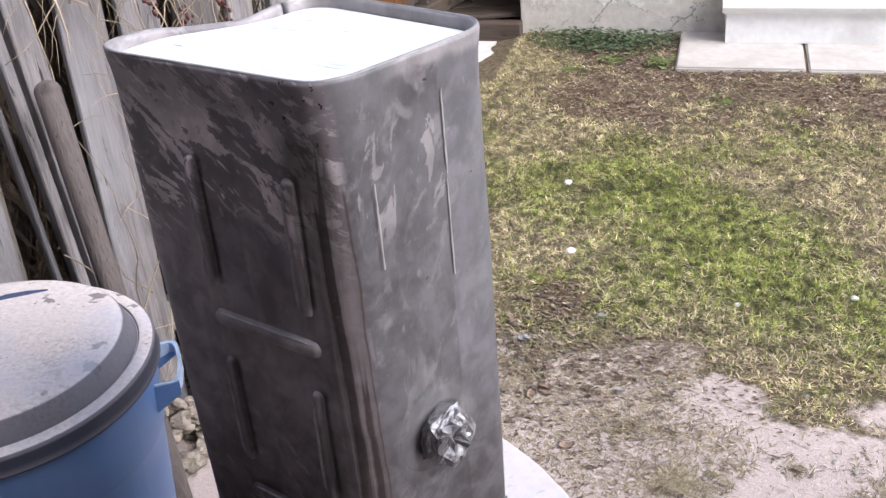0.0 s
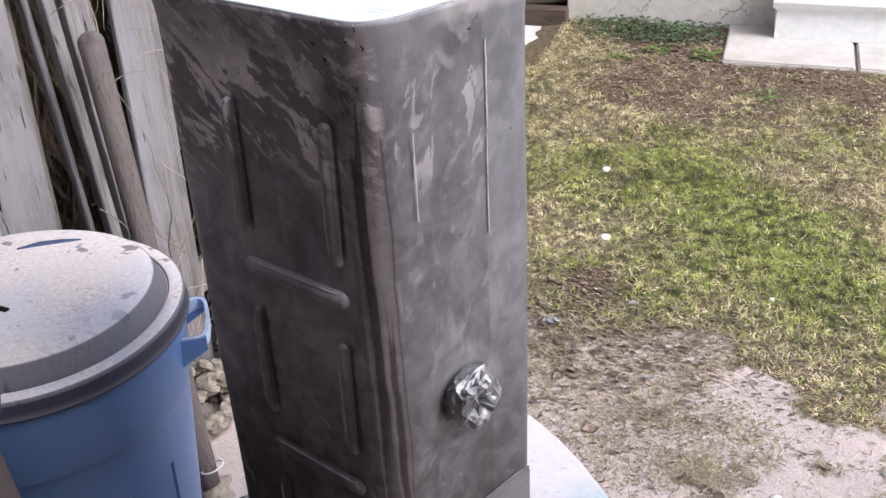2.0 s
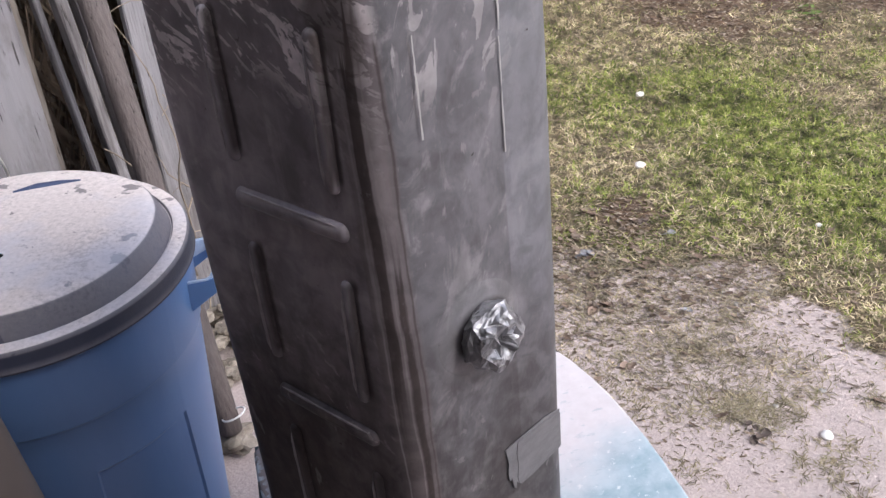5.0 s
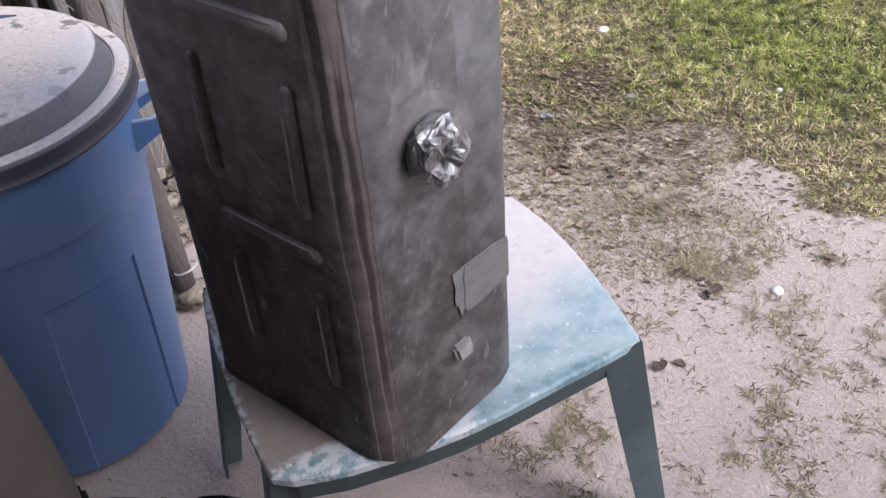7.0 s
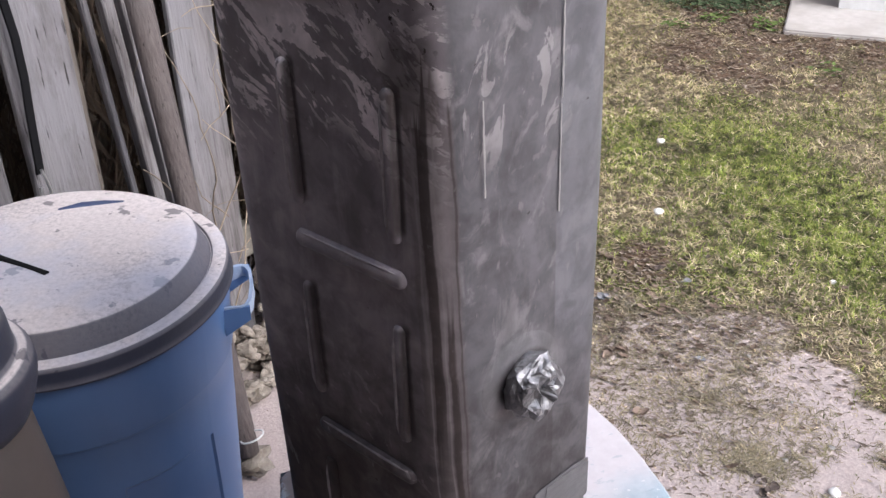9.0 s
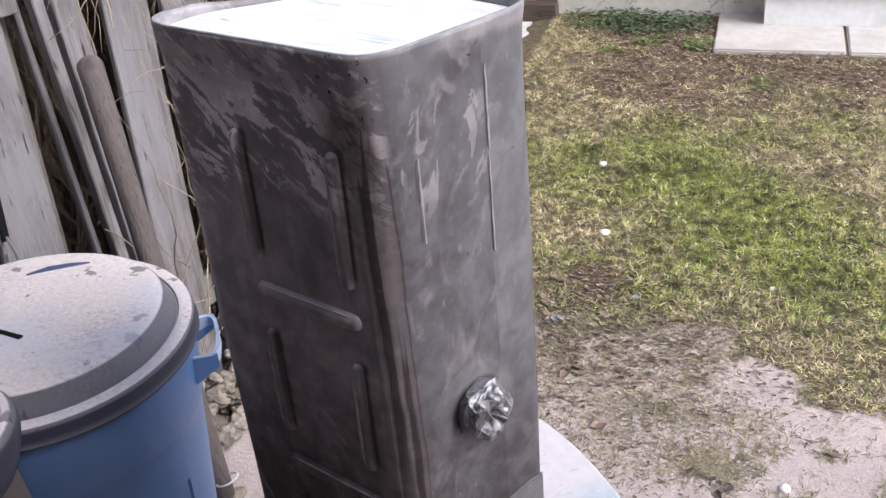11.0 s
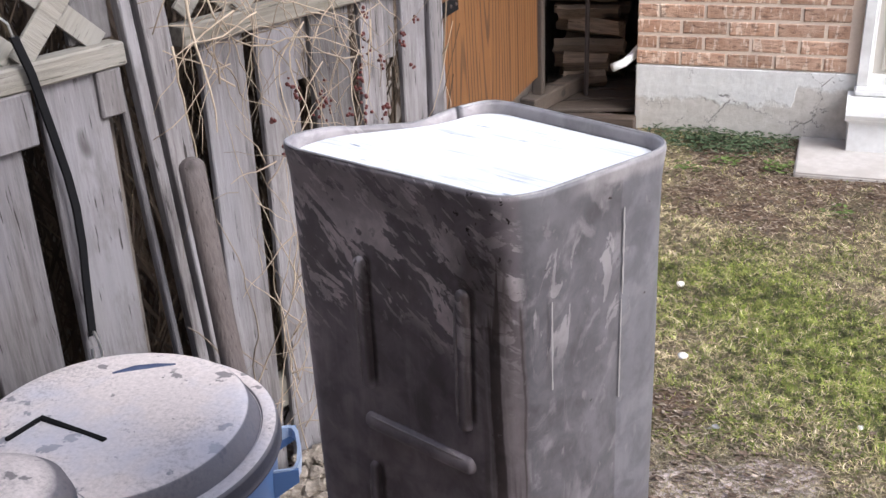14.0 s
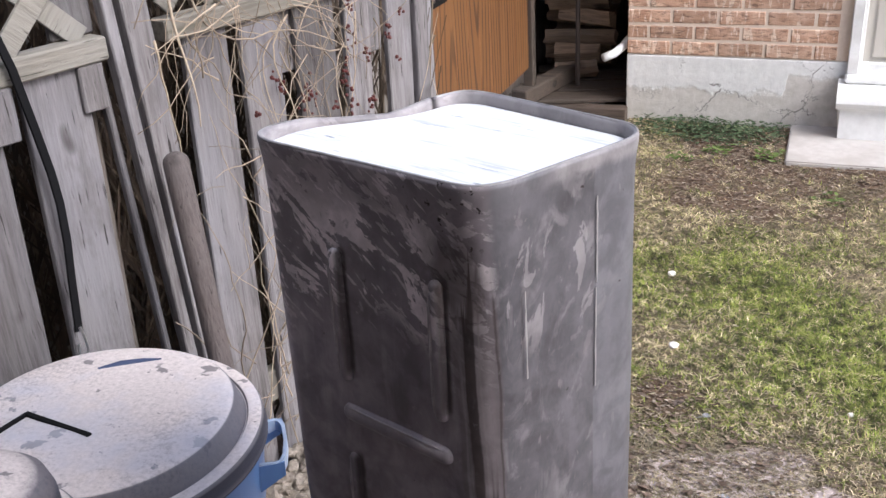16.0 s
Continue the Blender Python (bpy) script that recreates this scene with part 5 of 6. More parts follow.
drum = tagged(empty("storage_drum", pose(0.005, -4.097, 0.10)), "beige plastic drum with a dusty lid beside the bin", "drum")
part("drum_body", lathe([(0.0, 0.0), (0.106, 0.0), (0.120, 0.008), (0.1265, 0.026), (0.1275, 0.05), (0.1245, 0.16), (0.106, 0.50), (0.0985, 0.625), (0.094, 0.63)], 56), BEIGE, drum, smooth=True)
part("lid", lathe([(0.0, 0.808), (0.05, 0.805), (0.083, 0.795), (0.099, 0.780), (0.1055, 0.758), (0.1065, 0.728), (0.1085, 0.716), (0.115, 0.718), (0.121, 0.7145), (0.1252, 0.706), (0.1262, 0.69), (0.122, 0.672), (0.112, 0.645), (0.103, 0.628), (0.096, 0.629)], 56), LIDMAT, drum, "dusty domed lid", smooth=True)
crate = part("crate", box(0.21, 0.21, 0.106, pose(0.005, -4.097, -0.006, 0, 0, 25), 0.012, segments=2), BLACK)
tagged(crate, "black plastic crate under the drum", "crate")

# ---- thin cable lying in the dust ----
lay = [(-0.03, -3.945), (0.018, -3.930), (0.056, -3.917), (0.101, -3.906), (0.145, -3.897), (0.187, -3.886), (0.207, -3.871), (0.241, -3.861), (0.280, -3.860)]
cable = part("cable", tube([(x, y, ground_z(x, y) + 0.004) for x, y in lay], 0.003, 8), BLACK, smooth=True)
tagged(cable, "thin black cable lying loose in the dust", "cable")

# ---- pole and bungee cord by the fence ----
pole_a, pole_b = Vector((-0.222, -3.285, 1.004)), Vector((-0.057, -3.436, 0.055))
pts = [pole_b + (pole_a - pole_b) * k / 10 for k in range(11)]
pts += [pole_a + (pole_a - pole_b).normalized() * q for q in (0.008, 0.014, 0.018)]
pole = part("wooden_pole", tube(pts, [0.0245 + 0.0012 * math.sin(7 * k) for k in range(11)] + [0.022, 0.015, 0.005], 14), POLE, smooth=True)
tagged(pole, "round weathered wooden tool handle leaning on the fence", "pole")
cord = tagged(empty("bungee_cord", FENCE), "flat black rubber bungee cord hanging on the fence", "bungee cord")
path = [(-0.02, -0.030, 1.297), (-0.006, -0.034, 1.231), (0.011, -0.03, 1.113), (0.022, -0.027, 1.03), (0.025, -0.027, 0.966), (0.021, -0.027, 0.89), (0.012, -0.027, 0.818), (0.0, -0.028, 0.705)]
bm = bmesh.new()
rows = [[bm.verts.new((x + s * 0.0088, y - t, z)) for s, t in ((-1, 0.0), (-0.8, 0.004), (0.8, 0.004), (1, 0.0), (0.8, -0.003), (-0.8, -0.003))] for x, y, z in path]
for a, b in zip(rows, rows[1:]):
    for k in range(6):
        bm.faces.new([a[k], a[(k + 1) % 6], b[(k + 1) % 6], b[k]])
bm.faces.new(rows[0])
bm.faces.new(list(reversed(rows[-1])))
bmesh.ops.recalc_face_normals(bm, faces=bm.faces)
part("strap", bm, BLACK, cord)
part("hook", tube([(0.0, -0.036, 0.715), (0.003, -0.040, 0.69), (0.004, -0.042, 0.668), (0.0, -0.044, 0.653), (-0.008, -0.045, 0.649), (-0.015, -0.045, 0.656), (-0.017, -0.044, 0.672), (-0.014, -0.043, 0.685)], 0.0030, 8), CHROME, cord, "bare wire hook")
part("hook", tube([(-0.02, -0.030, 1.29), (-0.025, -0.03, 1.32), (-0.045, -0.02, 1.345), (-0.06, 0.0, 1.34), (-0.062, 0.006, 1.31)], 0.0022, 6), CHROME, cord, "bare wire hook")

# ---- climbing vine on the fence ----
vine = tagged(empty("climbing_vine", FENCE), "leafless dry climbing vine tangled over the fence", "vine")
rng = random.Random(21)


def vine_stem(d, z, y, heading, length, r0, droop, wander):
    pts, rad = [], []
    n = max(6, int(length / 0.035))
    a, v = heading, 0.0
    for k in range(n):
        pts.append((d, y, z))
        rad.append(0.82 * r0 * (1 - 0.7 * k / n))
        a += rng.uniform(-wander, wander) - droop * math.cos(a) * 0.16
        d += math.cos(a) * length / n
        z += math.sin(a) * length / n
        v = max(-0.02, min(0.02, v + rng.uniform(-0.01, 0.01)))
        y = max(-0.16, min(-0.022, y + v))
        if z < 0.03:
            break
    return pts, rad


def add_stem(*a):
    pts, rad = vine_stem(*a)
    pts = [q for q in pts if q[0] > 0.2]
    rad = rad[:len(pts)]
    if len(pts) > 3:
        part("stem", tube(pts, rad, 5), VINE, vine, smooth=True)


# rising stems in the gaps, arching shoots from the tangle, hanging tips
for k in range(15):
    add_stem(rng.choice((0.335, 0.35, 0.49, 0.505, 0.64, 0.655, 0.815)) + rng.uniform(-0.02, 0.02), rng.uniform(0.02, 0.5), -0.03, radians(90 + rng.uniform(-12, 12)), rng.uniform(0.5, 1.0), 0.0028, 0.0, 0.18)
for k in range(36):
    add_stem(max(0.36, rng.gauss(0.56, 0.12)), rng.uniform(1.05, 1.34), rng.uniform(-0.09, -0.03), radians(rng.uniform(0, 360)), rng.uniform(0.18, 0.42), rng.uniform(0.0012, 0.0030), 0.55, 0.42)
for k in range(34):
    add_stem(rng.uniform(0.36, 0.9), rng.uniform(1.12, 1.4), rng.uniform(-0.12, -0.03), radians(rng.uniform(200, 340)), rng.uniform(0.12, 0.34), rng.uniform(0.0010, 0.0022), 0.45, 0.4)
for k in range(34):
    add_stem(rng.uniform(0.40, 0.62), rng.uniform(0.1, 0.95), rng.uniform(-0.06, -0.025), radians(rng.choice((0, 180, 40, 140, 80)) + rng.uniform(-30, 30)), rng.uniform(0.12, 0.35), rng.uniform(0.0012, 0.0026), 0.3, 0.35)
for k in range(12):
    add_stem(rng.uniform(0.62, 0.9), rng.uniform(0.95, 1.1), rng.uniform(-0.05, -0.025), radians(90 + rng.uniform(-50, 50)), rng.uniform(0.15, 0.3), 0.0012, 0.1, 0.25)
for k in range(6):
    add_stem(rng.uniform(0.26, 0.4), rng.uniform(1.2, 1.42), rng.uniform(-0.09, -0.04), radians(rng.uniform(200, 310)), rng.uniform(0.25, 0.5), rng.uniform(0.0018, 0.0032), 0.0, 0.42)
for k in range(6):
    add_stem(rng.uniform(0.3, 0.5), rng.uniform(1.0, 1.3), rng.uniform(-0.08, -0.03), radians(rng.choice((-10, 10, 170, -35))), rng.uniform(0.2, 0.4), rng.uniform(0.0014, 0.0024), 0.3, 0.3)
add_stem(0.27, 1.22, -0.06, radians(-78), 0.36, 0.0035, 0.0, 0.08)
add_stem(0.32, 1.32, -0.06, radians(-95), 0.3, 0.0045, 0.0, 0.1)


berries = bmesh.new()
for d, z, c, s in ((0.827, 1.172, 7, 0.009), (0.873, 0.931, 12, 0.014), (0.792, 1.022, 10, 0.02), (0.949, 1.084, 10, 0.012), (1.005, 1.121, 5, 0.008), (0.87, 1.048, 7, 0.010), (0.98, 1.018, 5, 0.007),
                   (0.66, 1.007, 14, 0.018), (0.594, 1.043, 8, 0.010), (0.747, 0.957, 5, 0.009), (0.818, 1.091, 9, 0.014), (0.512, 0.998, 4, 0.008), (0.799, 0.98, 9, 0.022), (0.571, 1.062, 6, 0.01),
                   (0.68, 0.99, 9, 0.016), (0.80, 0.94, 7, 0.02), (0.64, 0.93, 6, 0.015), (0.53, 0.93, 4, 0.01)):
    for k in range(c):
        bmesh.ops.create_icosphere(berries, subdivisions=1, radius=rng.uniform(0.0034, 0.0058),
                                   matrix=pose(d + rng.gauss(0, s * 0.5), -0.035 + rng.gauss(0, 0.005), z + rng.gauss(0, s)))
tagged(part("berries", berries, BERRY, vine, "dried dark red berries in small bunches", smooth=True), kind="stuff")

# dry brush behind the fence, seen through the lattice and the gaps
def build_brush():
    rng = random.Random(5)
    verts, faces = [], []
    for k in range(5200):
        d, y = rng.uniform(-0.9, 1.3), rng.uniform(0.13, 0.7)
        z = rng.uniform(0.0, 1.55)
        a, b, ln = rng.uniform(-0.7, 0.7), rng.uniform(-0.7, 0.7), rng.uniform(0.15, 0.5)
        w = rng.uniform(0.002, 0.006)
        p = Vector((d, y, z))
        q = p + Vector((math.sin(a), math.sin(b) * 0.4, math.cos(a))) * ln
        i = len(verts)
        verts += [(p.x - w, p.y, p.z), (p.x + w, p.y, p.z), (q.x + w * 0.5, q.y, q.z), (q.x - w * 0.5, q.y, q.z), (p.x, p.y + w, p.z), (q.x, q.y + w, q.z)]
        faces += [(i, i + 1, i + 2, i + 3), (i + 1, i + 4, i + 5, i + 2), (i + 4, i, i + 3, i + 5)]
    ob = raw("dry_brush", verts, faces, BRUSH)
    ob.matrix_world = FENCE
    return tagged(ob, "dense dry brown brush behind the fence", "brush", kind="stuff")


BRUSH = island_mat("brown_brush", [(0.03, 0.021, 0.015), (0.085, 0.058, 0.038), (0.05, 0.034, 0.025), (0.16, 0.12, 0.08)])
build_brush()
hedge_back = part("fence_neighbour", box(4.0, 0.03, 1.35, None), BOARD_B)
hedge_back.matrix_world = FENCE @ pose(0.0, 0.85, -0.02)
tagged(hedge_back, "dark boards of the neighbour's yard behind the brush", "fence")

# ---- grass ----
KEEP_OUT = ((0.78, 2.5, -0.51, 0.1), (-0.42, 0.0, -0.65, 0.4))


def build_blades(count, seed, want, length, width, lie, mat, name, label, spread=(-0.35, 2.3, -4.05, -0.02)):
    rng = random.Random(seed)
    verts, faces, made = [], [], 0
    while made < count:
        x, y = rng.uniform(*spread[:2]), rng.uniform(*spread[2:])
        if any(a < x < b and c < y < d for a, b, c, d in KEEP_OUT) or rng.random() > want(x, y, rng):
            continue
        made += 1
        z = ground_z(x, y)
        flat = 1.0 - 0.6 * zones(x, y)[0]
        a, ln, w = rng.uniform(0, 6.283), rng.uniform(*length) * flat, rng.uniform(*width)
        up = math.sin(radians(rng.uniform(*lie))) * flat
        out = math.sqrt(max(0.0, 1 - up * up))
        dx, dy = math.cos(a), math.sin(a)
        sx, sy = -dy * w / 2, dx * w / 2
        i = len(verts)
        bx, by = rng.uniform(-0.4, 0.4) * dx - rng.uniform(-0.5, 0.5) * dy, rng.uniform(-0.4, 0.4) * dy + rng.uniform(-0.5, 0.5) * dx
        m = 0.55 * ln
        mx, my, mz = x + dx * out * m, y + dy * out * m, z + up * m * 1.15 + 0.002
        ex, ey, ez = mx + (dx * out + 0.35 * bx) * ln * 0.45, my + (dy * out + 0.35 * by) * ln * 0.45, max(z + 0.001, z + up * ln * 0.85)
        verts += [(x - sx, y - sy, z - 0.002), (x + sx, y + sy, z - 0.002), (mx + sx * 0.8, my + sy * 0.8, mz), (mx - sx * 0.8, my - sy * 0.8, mz), (ex, ey, ez)]
        faces += [(i, i + 1, i + 2, i + 3), (i + 3, i + 2, i + 4)]
    return tagged(raw(name, verts, faces, mat), label, "grass", kind="stuff")


def tuft(x, y):
    return 0.25 + 0.75 * smooth01(-0.25, 0.25, noise.noise((x * 24, y * 24, 7.0)))


def want_green(x, y, rng):
    d, g, s = zones(x, y)
    return (1 if x > 0.62 or y > -3.2 else 0) * max(0.0, (1 - 0.97 * smooth01(0.15, 0.7, d)) * (0.08 + 1.1 * max(0, g - 0.25)) * (1 - 0.95 * smooth01(0.15, 0.6, s))) * tuft(x, y) * (1 - 0.8 * smooth01(-2.75, -3.0, y)) * (1 - 0.93 * bare(x, y))


def want_straw(x, y, rng):
    d, g, s = zones(x, y)
    return (1 if x > 0.62 or y > -3.2 else 0) * max(0.0, (1 - 0.95 * smooth01(0.1, 0.85, d)) * (1.0 - 0.55 * g) * (1 - 0.96 * smooth01(0.15, 0.6, s))) * tuft(x, y) * (1 - 0.7 * smooth01(-2.75, -3.0, y)) * (1 - 0.2 * bare(x, y)) + 0.28 * bare(x, y) * smooth01(-3.2, -3.02, y) * smooth01(-0.2, 0.3, noise.noise((x * 14, y * 14, 2.0)))


def want_litter(x, y, rng):
    d, g, s = zones(x, y)
    return max(0.0, 0.12 + 0.22 * bare(x, y) * smooth01(-3.3, -3.05, y) + 0.6 * s - 0.11 * smooth01(0.1, 0.6, d)) * (1 if x > 0.62 or y > -3.3 else 0.03)


BITS = island_mat("dry_bits", [(0.17, 0.138, 0.080), (0.31, 0.26, 0.165), (0.115, 0.092, 0.058), (0.42, 0.36, 0.26), (0.18, 0.165, 0.075)], clump=0.4)
build_blades(14500, 6, lambda x, y, r: 0.12 * bare(x, y) * smooth01(-3.25, -3.0, y) + smooth01(-2.5, -2.8, y) * (0.0018 + 0.6 * tufts(x, y) * smooth01(0.05, 0.45, noise.noise((x * 9, y * 9, 8.0)) + 0.7 * noise.noise((x * 30, y * 30, 3.0)))), (0.026, 0.075), (0.0014, 0.0032), (2, 26), BITS, "grass_bits", "flattened olive brown grass bits on the dust", (0.25, 1.9, -3.95, -2.3))
build_blades(76000, 1, want_green, (0.012, 0.033), (0.0017, 0.0036), (6, 44), GRASS_G, "grass", "short green grass blades on the lawn")
build_blades(84000, 2, want_straw, (0.013, 0.040), (0.0015, 0.0034), (0, 22), GRASS_S, "dry_grass", "flattened straw-coloured dry grass on the lawn")


def build_litter(count, seed, size, want, name, label, mat, spread, lift=0.004):
    rng = random.Random(seed)
    verts, faces, made = [], [], 0
    while made < count:
        x, y = rng.uniform(*spread[:2]), rng.uniform(*spread[2:])
        if any(a < x < b and c < y < d for a, b, c, d in KEEP_OUT) or rng.random() > want(x, y, rng):
            continue
        made += 1
        r, a = rng.uniform(*size), rng.uniform(0, 6.283)
        z = ground_z(x, y) + rng.uniform(0.001, lift)
        tx, ty = rng.uniform(-0.5, 0.5), rng.uniform(-0.5, 0.5)
        i, k = len(verts), 6
        for j in range(k):
            q = a + j * 6.283 / k
            rr = r * rng.uniform(0.55, 1.15) * (1.0 if j % 3 else 1.5)
            u, v = rr * math.cos(q), rr * math.sin(q) * 0.48
            verts.append((x + u, y + v, z + max(-0.001, tx * u + ty * v + rng.uniform(0, 0.3) * r)))
        verts.append((x, y, z - 0.001))
        faces += [(i + j, i + (j + 1) % k, i + k) for j in range(k)]
    return tagged(raw(name, verts, faces, mat), label, "leaves", kind="stuff")


CRUMB = island_mat("dark_crumbs", [(0.12, 0.095, 0.06), (0.22, 0.18, 0.12), (0.15, 0.135, 0.07), (0.30, 0.25, 0.18)])
DEADLEAF = island_mat("dead_leaf", [(0.075, 0.05, 0.036), (0.15, 0.105, 0.075), (0.22, 0.165, 0.125), (0.10, 0.075, 0.058)])
AREA = (-0.4, 2.3, -4.05, -0.02)
build_litter(19000, 3, (0.002, 0.008), want_litter, "leaf_litter", "brown leaf crumbs and wood chips on the lawn", LITTER, AREA)
build_litter(130, 41, (0.0015, 0.004), lambda x, y, r: zones(x, y)[0] * (0.08 + 0.92 * smooth01(0.0, 0.5, noise.noise((x * 7, y * 7, 3.0)))) + 0.02, "twig_crumbs", "dark crumbs of twigs and leaves scattered on the dust", CRUMB, (0.25, 1.9, -3.95, -2.3), 0.004)
build_litter(420, 31, (0.006, 0.014), lambda x, y, r: math.exp(-((y + 2.62) ** 2) / 0.06) * smooth01(1.2, 0.4, x) + 0.002, "fallen_leaves", "curled grey brown fallen leaves beside the bench", DEADLEAF, AREA, 0.016)
build_litter(1500, 9, (0.006, 0.014), lambda x, y, r: smooth01(0.5, 0.1, math.hypot((x - 0.45) / 1.0, (y + 0.10) / 0.55)), "ground_ivy", "dark green ground ivy along the foundation", COVER, (0.05, 1.0, -0.45, -0.02), 0.04)
build_litter(4600, 57, (0.004, 0.011), lambda x, y, r: 0.9 * zones(x, y)[2] + 0.03 * bare(x, y) * smooth01(-3.2, -3.0, y) + 0.006, "brown_leaves", "curled brown leaf scraps on the bare soil", DEADLEAF, AREA, 0.012)
build_litter(1300, 58, (0.004, 0.010), lambda x, y, r: 0.9 * zones(x, y)[2] + 0.05 * bare(x, y) * smooth01(-3.2, -3.0, y), "leaf_scraps", "pale dry leaf scraps on the bare soil", LITTER, AREA, 0.014)
WEED = island_mat("weed_leaf", [(0.07, 0.12, 0.025), (0.14, 0.2, 0.05), (0.10, 0.15, 0.035)])
for cx, cy, n in ((0.504, -0.40, 60), (0.727, -0.44, 70), (0.98, -0.836, 40), (0.35, -0.55, 30)):
    build_litter(n, int(cx * 1000), (0.006, 0.016), lambda x, y, r: 1.0, "weed", "small bright green weed in the bare bed", WEED, (cx - 0.06, cx + 0.06, cy - 0.05, cy + 0.05), 0.035)


# larger curled leaves beside the bench
def build_leaf(seed, size):
    rng = random.Random(seed)
    n, w = 7, 4
    curl, bend = rng.uniform(0.5, 1.1), rng.uniform(-0.5, 0.5)
    top, low = [], []
    for i in range(n + 1):
        t = i / n
        half = size * 0.42 * math.sin(math.pi * min(1.0, 0.06 + 0.94 * t)) ** 0.8 + 0.0008
        row = []
        for j in range(-w, w + 1):
            u = j / w
            row.append((size * (t - 0.5), half * u * (1 - 0.25 * curl * abs(u)) + bend * size * (t - 0.5) ** 2,
                        0.35 * curl * half * u * u + 0.0025 * noise.noise((t * 5, u * 3, seed)) + 0.15 * size * (t - 0.5) ** 2))
        top.append(row)
    bm = bmesh.new()
    a = [[bm.verts.new(q) for q in row] for row in top]
    b = [[bm.verts.new((x, y, z - 0.0008)) for x, y, z in row] for row in top]
    for i in range(n):
        for j in range(2 * w):
            bm.faces.new([a[i][j], a[i + 1][j], a[i + 1][j + 1], a[i][j + 1]])
            bm.faces.new([b[i][j], b[i][j + 1], b[i + 1][j + 1], b[i + 1][j]])
    return bm


LEAF_GREY = surf("grey_dead_leaf", (0.10, 0.10, 0.11), (0.30, 0.30, 0.32), 0.6, 60, 0.4)
LEAF_BROWN = surf("brown_dead_leaf", (0.12, 0.08, 0.06), (0.30, 0.22, 0.17), 0.7, 60, 0.4)
LEAF_DARK = surf("black_dead_leaf", (0.04, 0.03, 0.025), (0.11, 0.08, 0.065), 0.7, 60, 0.4)
GREYW, BROWNW, DARKW = "curled grey dead leaf lying in the litter", "curled brown dead leaf on the bare ground", "rotten dark leaf on the bare ground"
LEAVES = ((0.501, -2.558, LEAF_GREY, GREYW, 5), (0.494, -2.336, LEAF_BROWN, BROWNW, 2), (0.62, -2.366, LEAF_DARK, DARKW, 4), (0.43, -2.448, LEAF_BROWN, BROWNW, 4), (0.71, -2.429, LEAF_GREY, GREYW, 2),
          (0.802, -2.735, LEAF_GREY, GREYW, 1), (0.689, -2.956, LEAF_BROWN, BROWNW, 2), (0.60, -2.78, LEAF_BROWN, BROWNW, 3), (0.99, -3.118, LEAF_DARK, DARKW, 6), (0.957, -3.364, LEAF_DARK, DARKW, 3), (0.55, -2.68, LEAF_DARK, DARKW, 2))
rng = random.Random(12)
for x, y, mat, words, count in LEAVES:
    for k in range(count):
        s = rng.uniform(0.022, 0.042) * (0.62 if mat is LEAF_DARK else 1.0)
        px, py = x + rng.uniform(-0.03, 0.03) * (count > 1), y + rng.uniform(-0.022, 0.022) * (count > 1)
        lf = part("fallen_leaf", build_leaf(int(x * 1000) + k, s), mat, smooth=True)
        lf.location, lf.rotation_euler = (px, py, ground_z(px, py) + 0.004 + 0.002 * k), (rng.uniform(-0.4, 0.4), rng.uniform(-0.3, 0.3), rng.uniform(0, 6.28))
        tagged(lf, words, "leaf", "curled leaves on the ground")


# white pebbles on the lawn
def build_stone(seed, r):
    rng = random.Random(seed)
    bm = bmesh.new()
    bmesh.ops.create_icosphere(bm, subdivisions=2, radius=r)
    for v in bm.verts:
        v.co *= 1 + 0.18 * noise.noise(v.co * 60 + Vector((seed, 0, 0)))
        v.co.z *= 0.45
    return bm


STONE = surf("white_pebble", (0.72, 0.70, 0.67), (0.85, 0.83, 0.8), 0.7, 40, 0.2)
GREYSTONE = surf("grey_pebble", (0.2, 0.19, 0.18), (0.36, 0.34, 0.32), 0.8, 40, 0.3)
for k, (x, y, r) in enumerate(((0.486, -1.565, 0.017), (0.570, -2.053, 0.017), (1.132, -3.085, 0.014), (1.41, -2.2, 0.012), (1.09, -2.281, 0.010))):
    st = part("pebble", build_stone(k, r), STONE, smooth=True)
    st.location = (x, y, ground_z(x, y) + r * 0.25)
    tagged(st, "small white pebble lying in the grass", "pebble", "pebbles on the lawn")
rng = random.Random(77)
for k in range(26):
    x, y = rng.uniform(0.3, 1.6), rng.uniform(-3.5, -2.4)
    r = rng.uniform(0.004, 0.009)
    st = part("pebble", build_stone(50 + k, r), GREYSTONE, smooth=True)
    st.location = (x, y, ground_z(x, y) + r * 0.2)
    tagged(st, "small grey stone lying in the dust", "pebble", "stones in the dust")

# rubble heap and a broken slab behind the bin
def build_rubble(seed, r):
    rng = random.Random(seed)
    bm = bmesh.new()
    bmesh.ops.create_icosphere(bm, subdivisions=3, radius=r)
    off = Vector((rng.uniform(0, 50), 0, 0))
    for v in bm.verts:
        v.co *= 1 + 0.6 * noise.noise(v.co * 38 + off) + 0.3 * noise.noise(v.co * 110 + off)
        v.co.z *= 0.6
    return bm


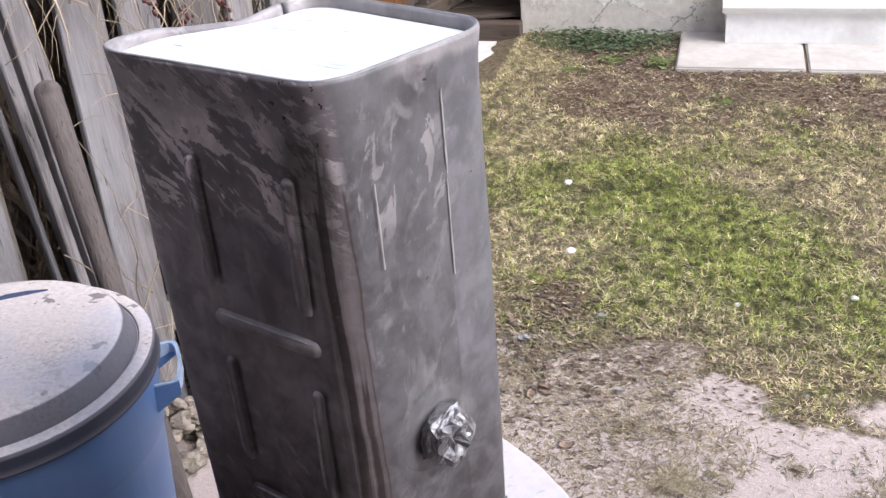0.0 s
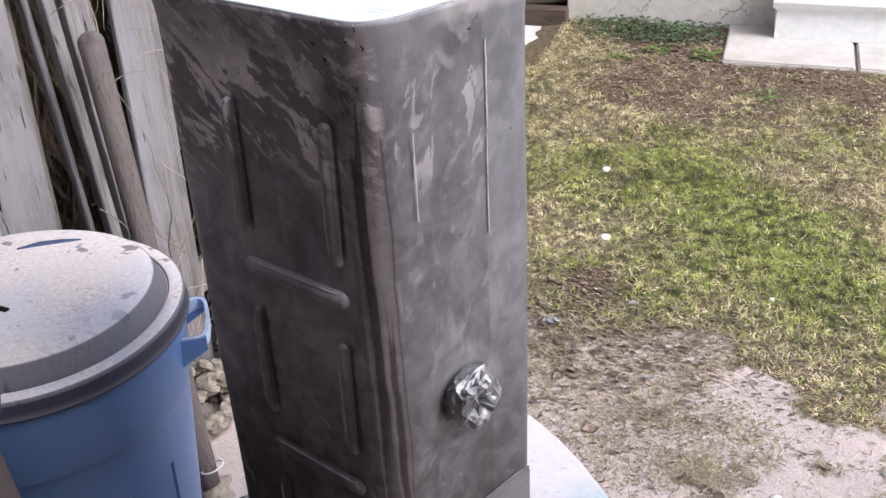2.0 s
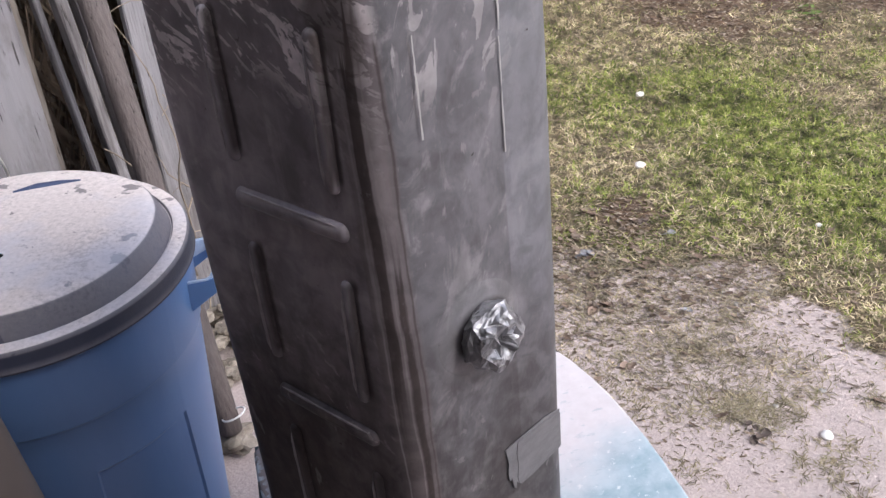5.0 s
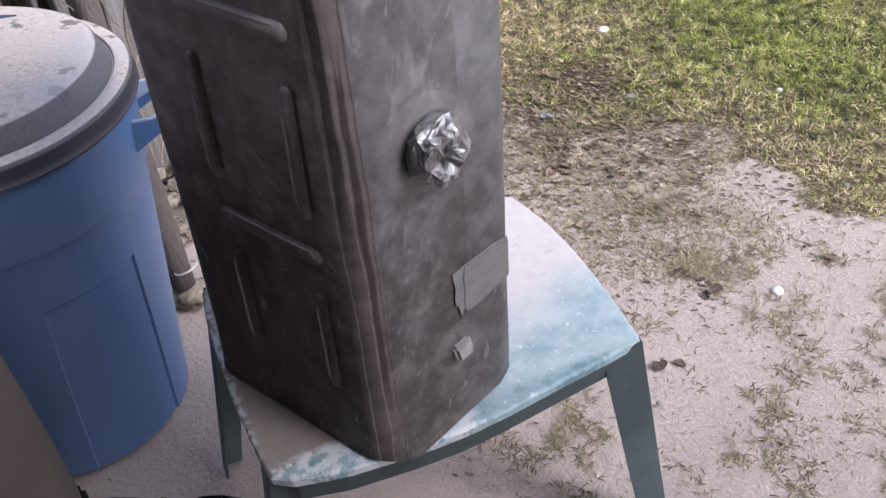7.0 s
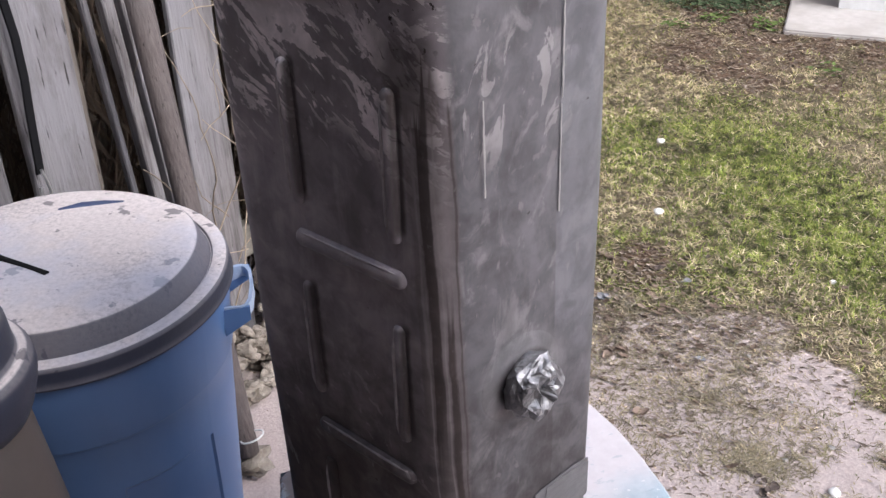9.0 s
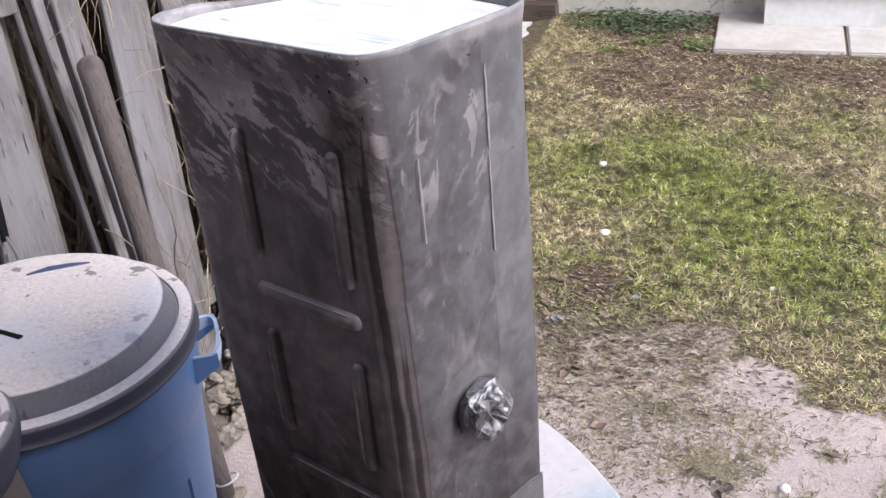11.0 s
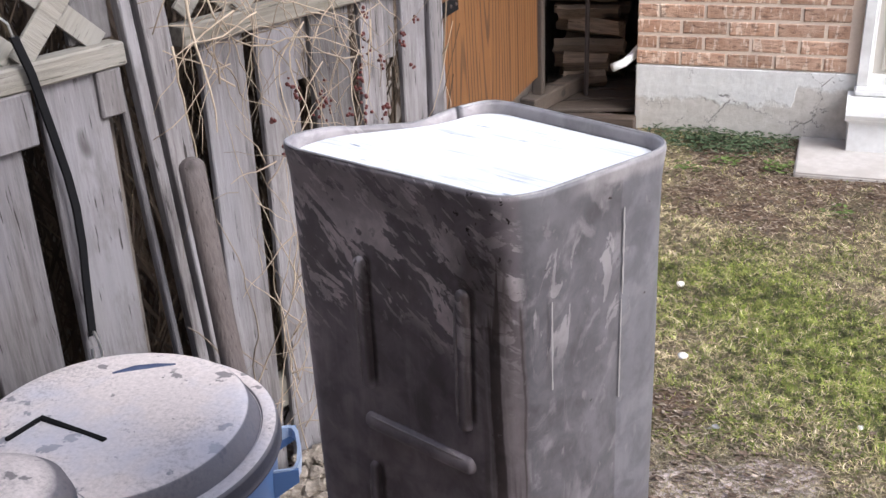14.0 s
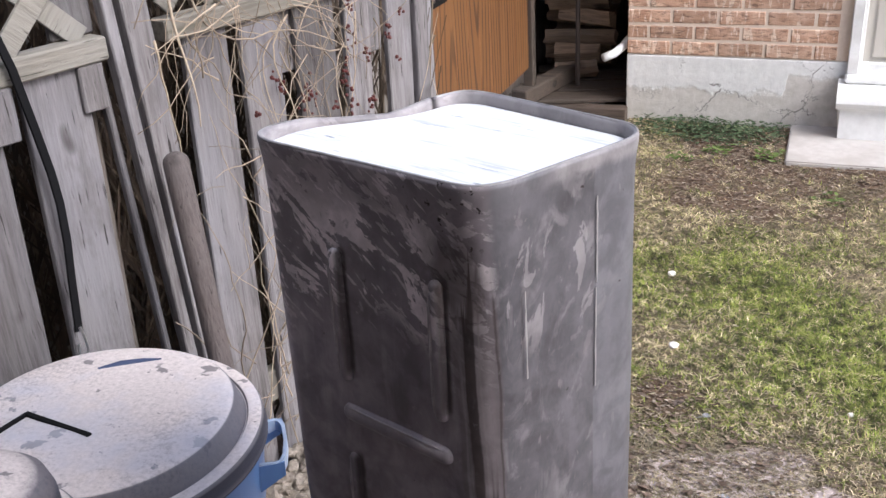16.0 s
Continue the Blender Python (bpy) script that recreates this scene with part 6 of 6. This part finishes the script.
RUBBLE = surf("crumbled_mortar", (0.17, 0.14, 0.11), (0.38, 0.335, 0.285), 0.9, 60, 1.0, c3=(0.10, 0.08, 0.06))
for k in range(105):
    along, off = rng.uniform(0.20, 0.62), rng.uniform(-0.15, -0.035)
    x, y = (FENCE @ Vector((along, off, 0))).xy
    r = rng.uniform(0.014, 0.034)
    rb = part("rubble", build_rubble(k, r), RUBBLE)
    rb.location = (x, y, ground_z(x, y) + r * 0.45 + 0.030 * (k % 5) * smooth01(-0.16, -0.06, off))
    rb.rotation_euler = (rng.uniform(-0.5, 0.5), rng.uniform(-0.5, 0.5), rng.uniform(0, 6))
    tagged(rb, "crumbled grey mortar lump by the fence", "rubble", "rubble by the fence")

prop = part("rubble", build_rubble(301, 0.042), RUBBLE)
prop.location = (-0.057, -3.434, 0.030)
tagged(prop, "crumbled grey mortar lump under the wooden handle", "rubble", "rubble by the fence")
ringpts = [(-0.036 + 0.026 * math.cos(a), -3.440 + 0.022 * math.sin(a), 0.112 + 0.012 * math.cos(a)) for a in (6.283 * k / 20 for k in range(21))]
rope = part("rope_loop", tube(ringpts, 0.0022, 6), PAINT_WHITE, smooth=True)
tagged(rope, "loop of white rope tied round the wooden handle", "rope")

# ---- unseen walls and eaves, added to close the yard and block light behind the camera ----
gw = part("wall_shed", box(7.0, 0.15, 2.6, pose(1.0, -5.42, -0.05)), BOARD_B)
tagged(gw, "unseen dark board wall added behind the camera to hold back light", "wall", kind="structure")
gw = part("roof_shed", box(7.0, 1.22, 0.12, pose(1.0, -5.135, 2.55)), BOARD_B)
tagged(gw, "unseen board eaves added over the camera to shade bins and tank", "roof", kind="structure")
gw = part("wall_behind", box(7.0, 0.2, 2.5, pose(2.0, -8.5, -0.05)), CONCRETE)
tagged(gw, "unseen plain rendered wall added behind the yard", "wall", kind="structure")

# ---- bricks, course by course ----
bm = box(0.203, 0.05, 0.063, None, 0.004)
for v in bm.verts:
    v.co.y += 0.003 * noise.noise(v.co * 30)
bme = bpy.data.meshes.new("brick")
bm.to_mesh(bme)
bm.free()
bme.materials.append(BRICK)
hb = bmesh.new()
box(0.096, 0.05, 0.063, None, 0.004, hb)
hbe = bpy.data.meshes.new("brick_half")
hb.to_mesh(hbe)
hb.free()
hbe.materials.append(BRICK)
rng = random.Random(3)
for row in range(30):
    z = 0.366 + row * 0.0752
    xs = [0.1035 + 0.2145 * k for k in range(4)] + [0.908] if row % 2 == 0 else [0.05] + [0.210 + 0.2145 * k for k in range(4)]
    for k, x in enumerate(xs):
        half = (row % 2 == 0 and k == 4) or (row % 2 == 1 and k == 0)
        if x > 0.955:
            continue
        share("brick", hbe if half else bme, pose(x, 0.024 + rng.uniform(-0.002, 0.002), z, 0, rng.uniform(-0.4, 0.4), 0), wall)
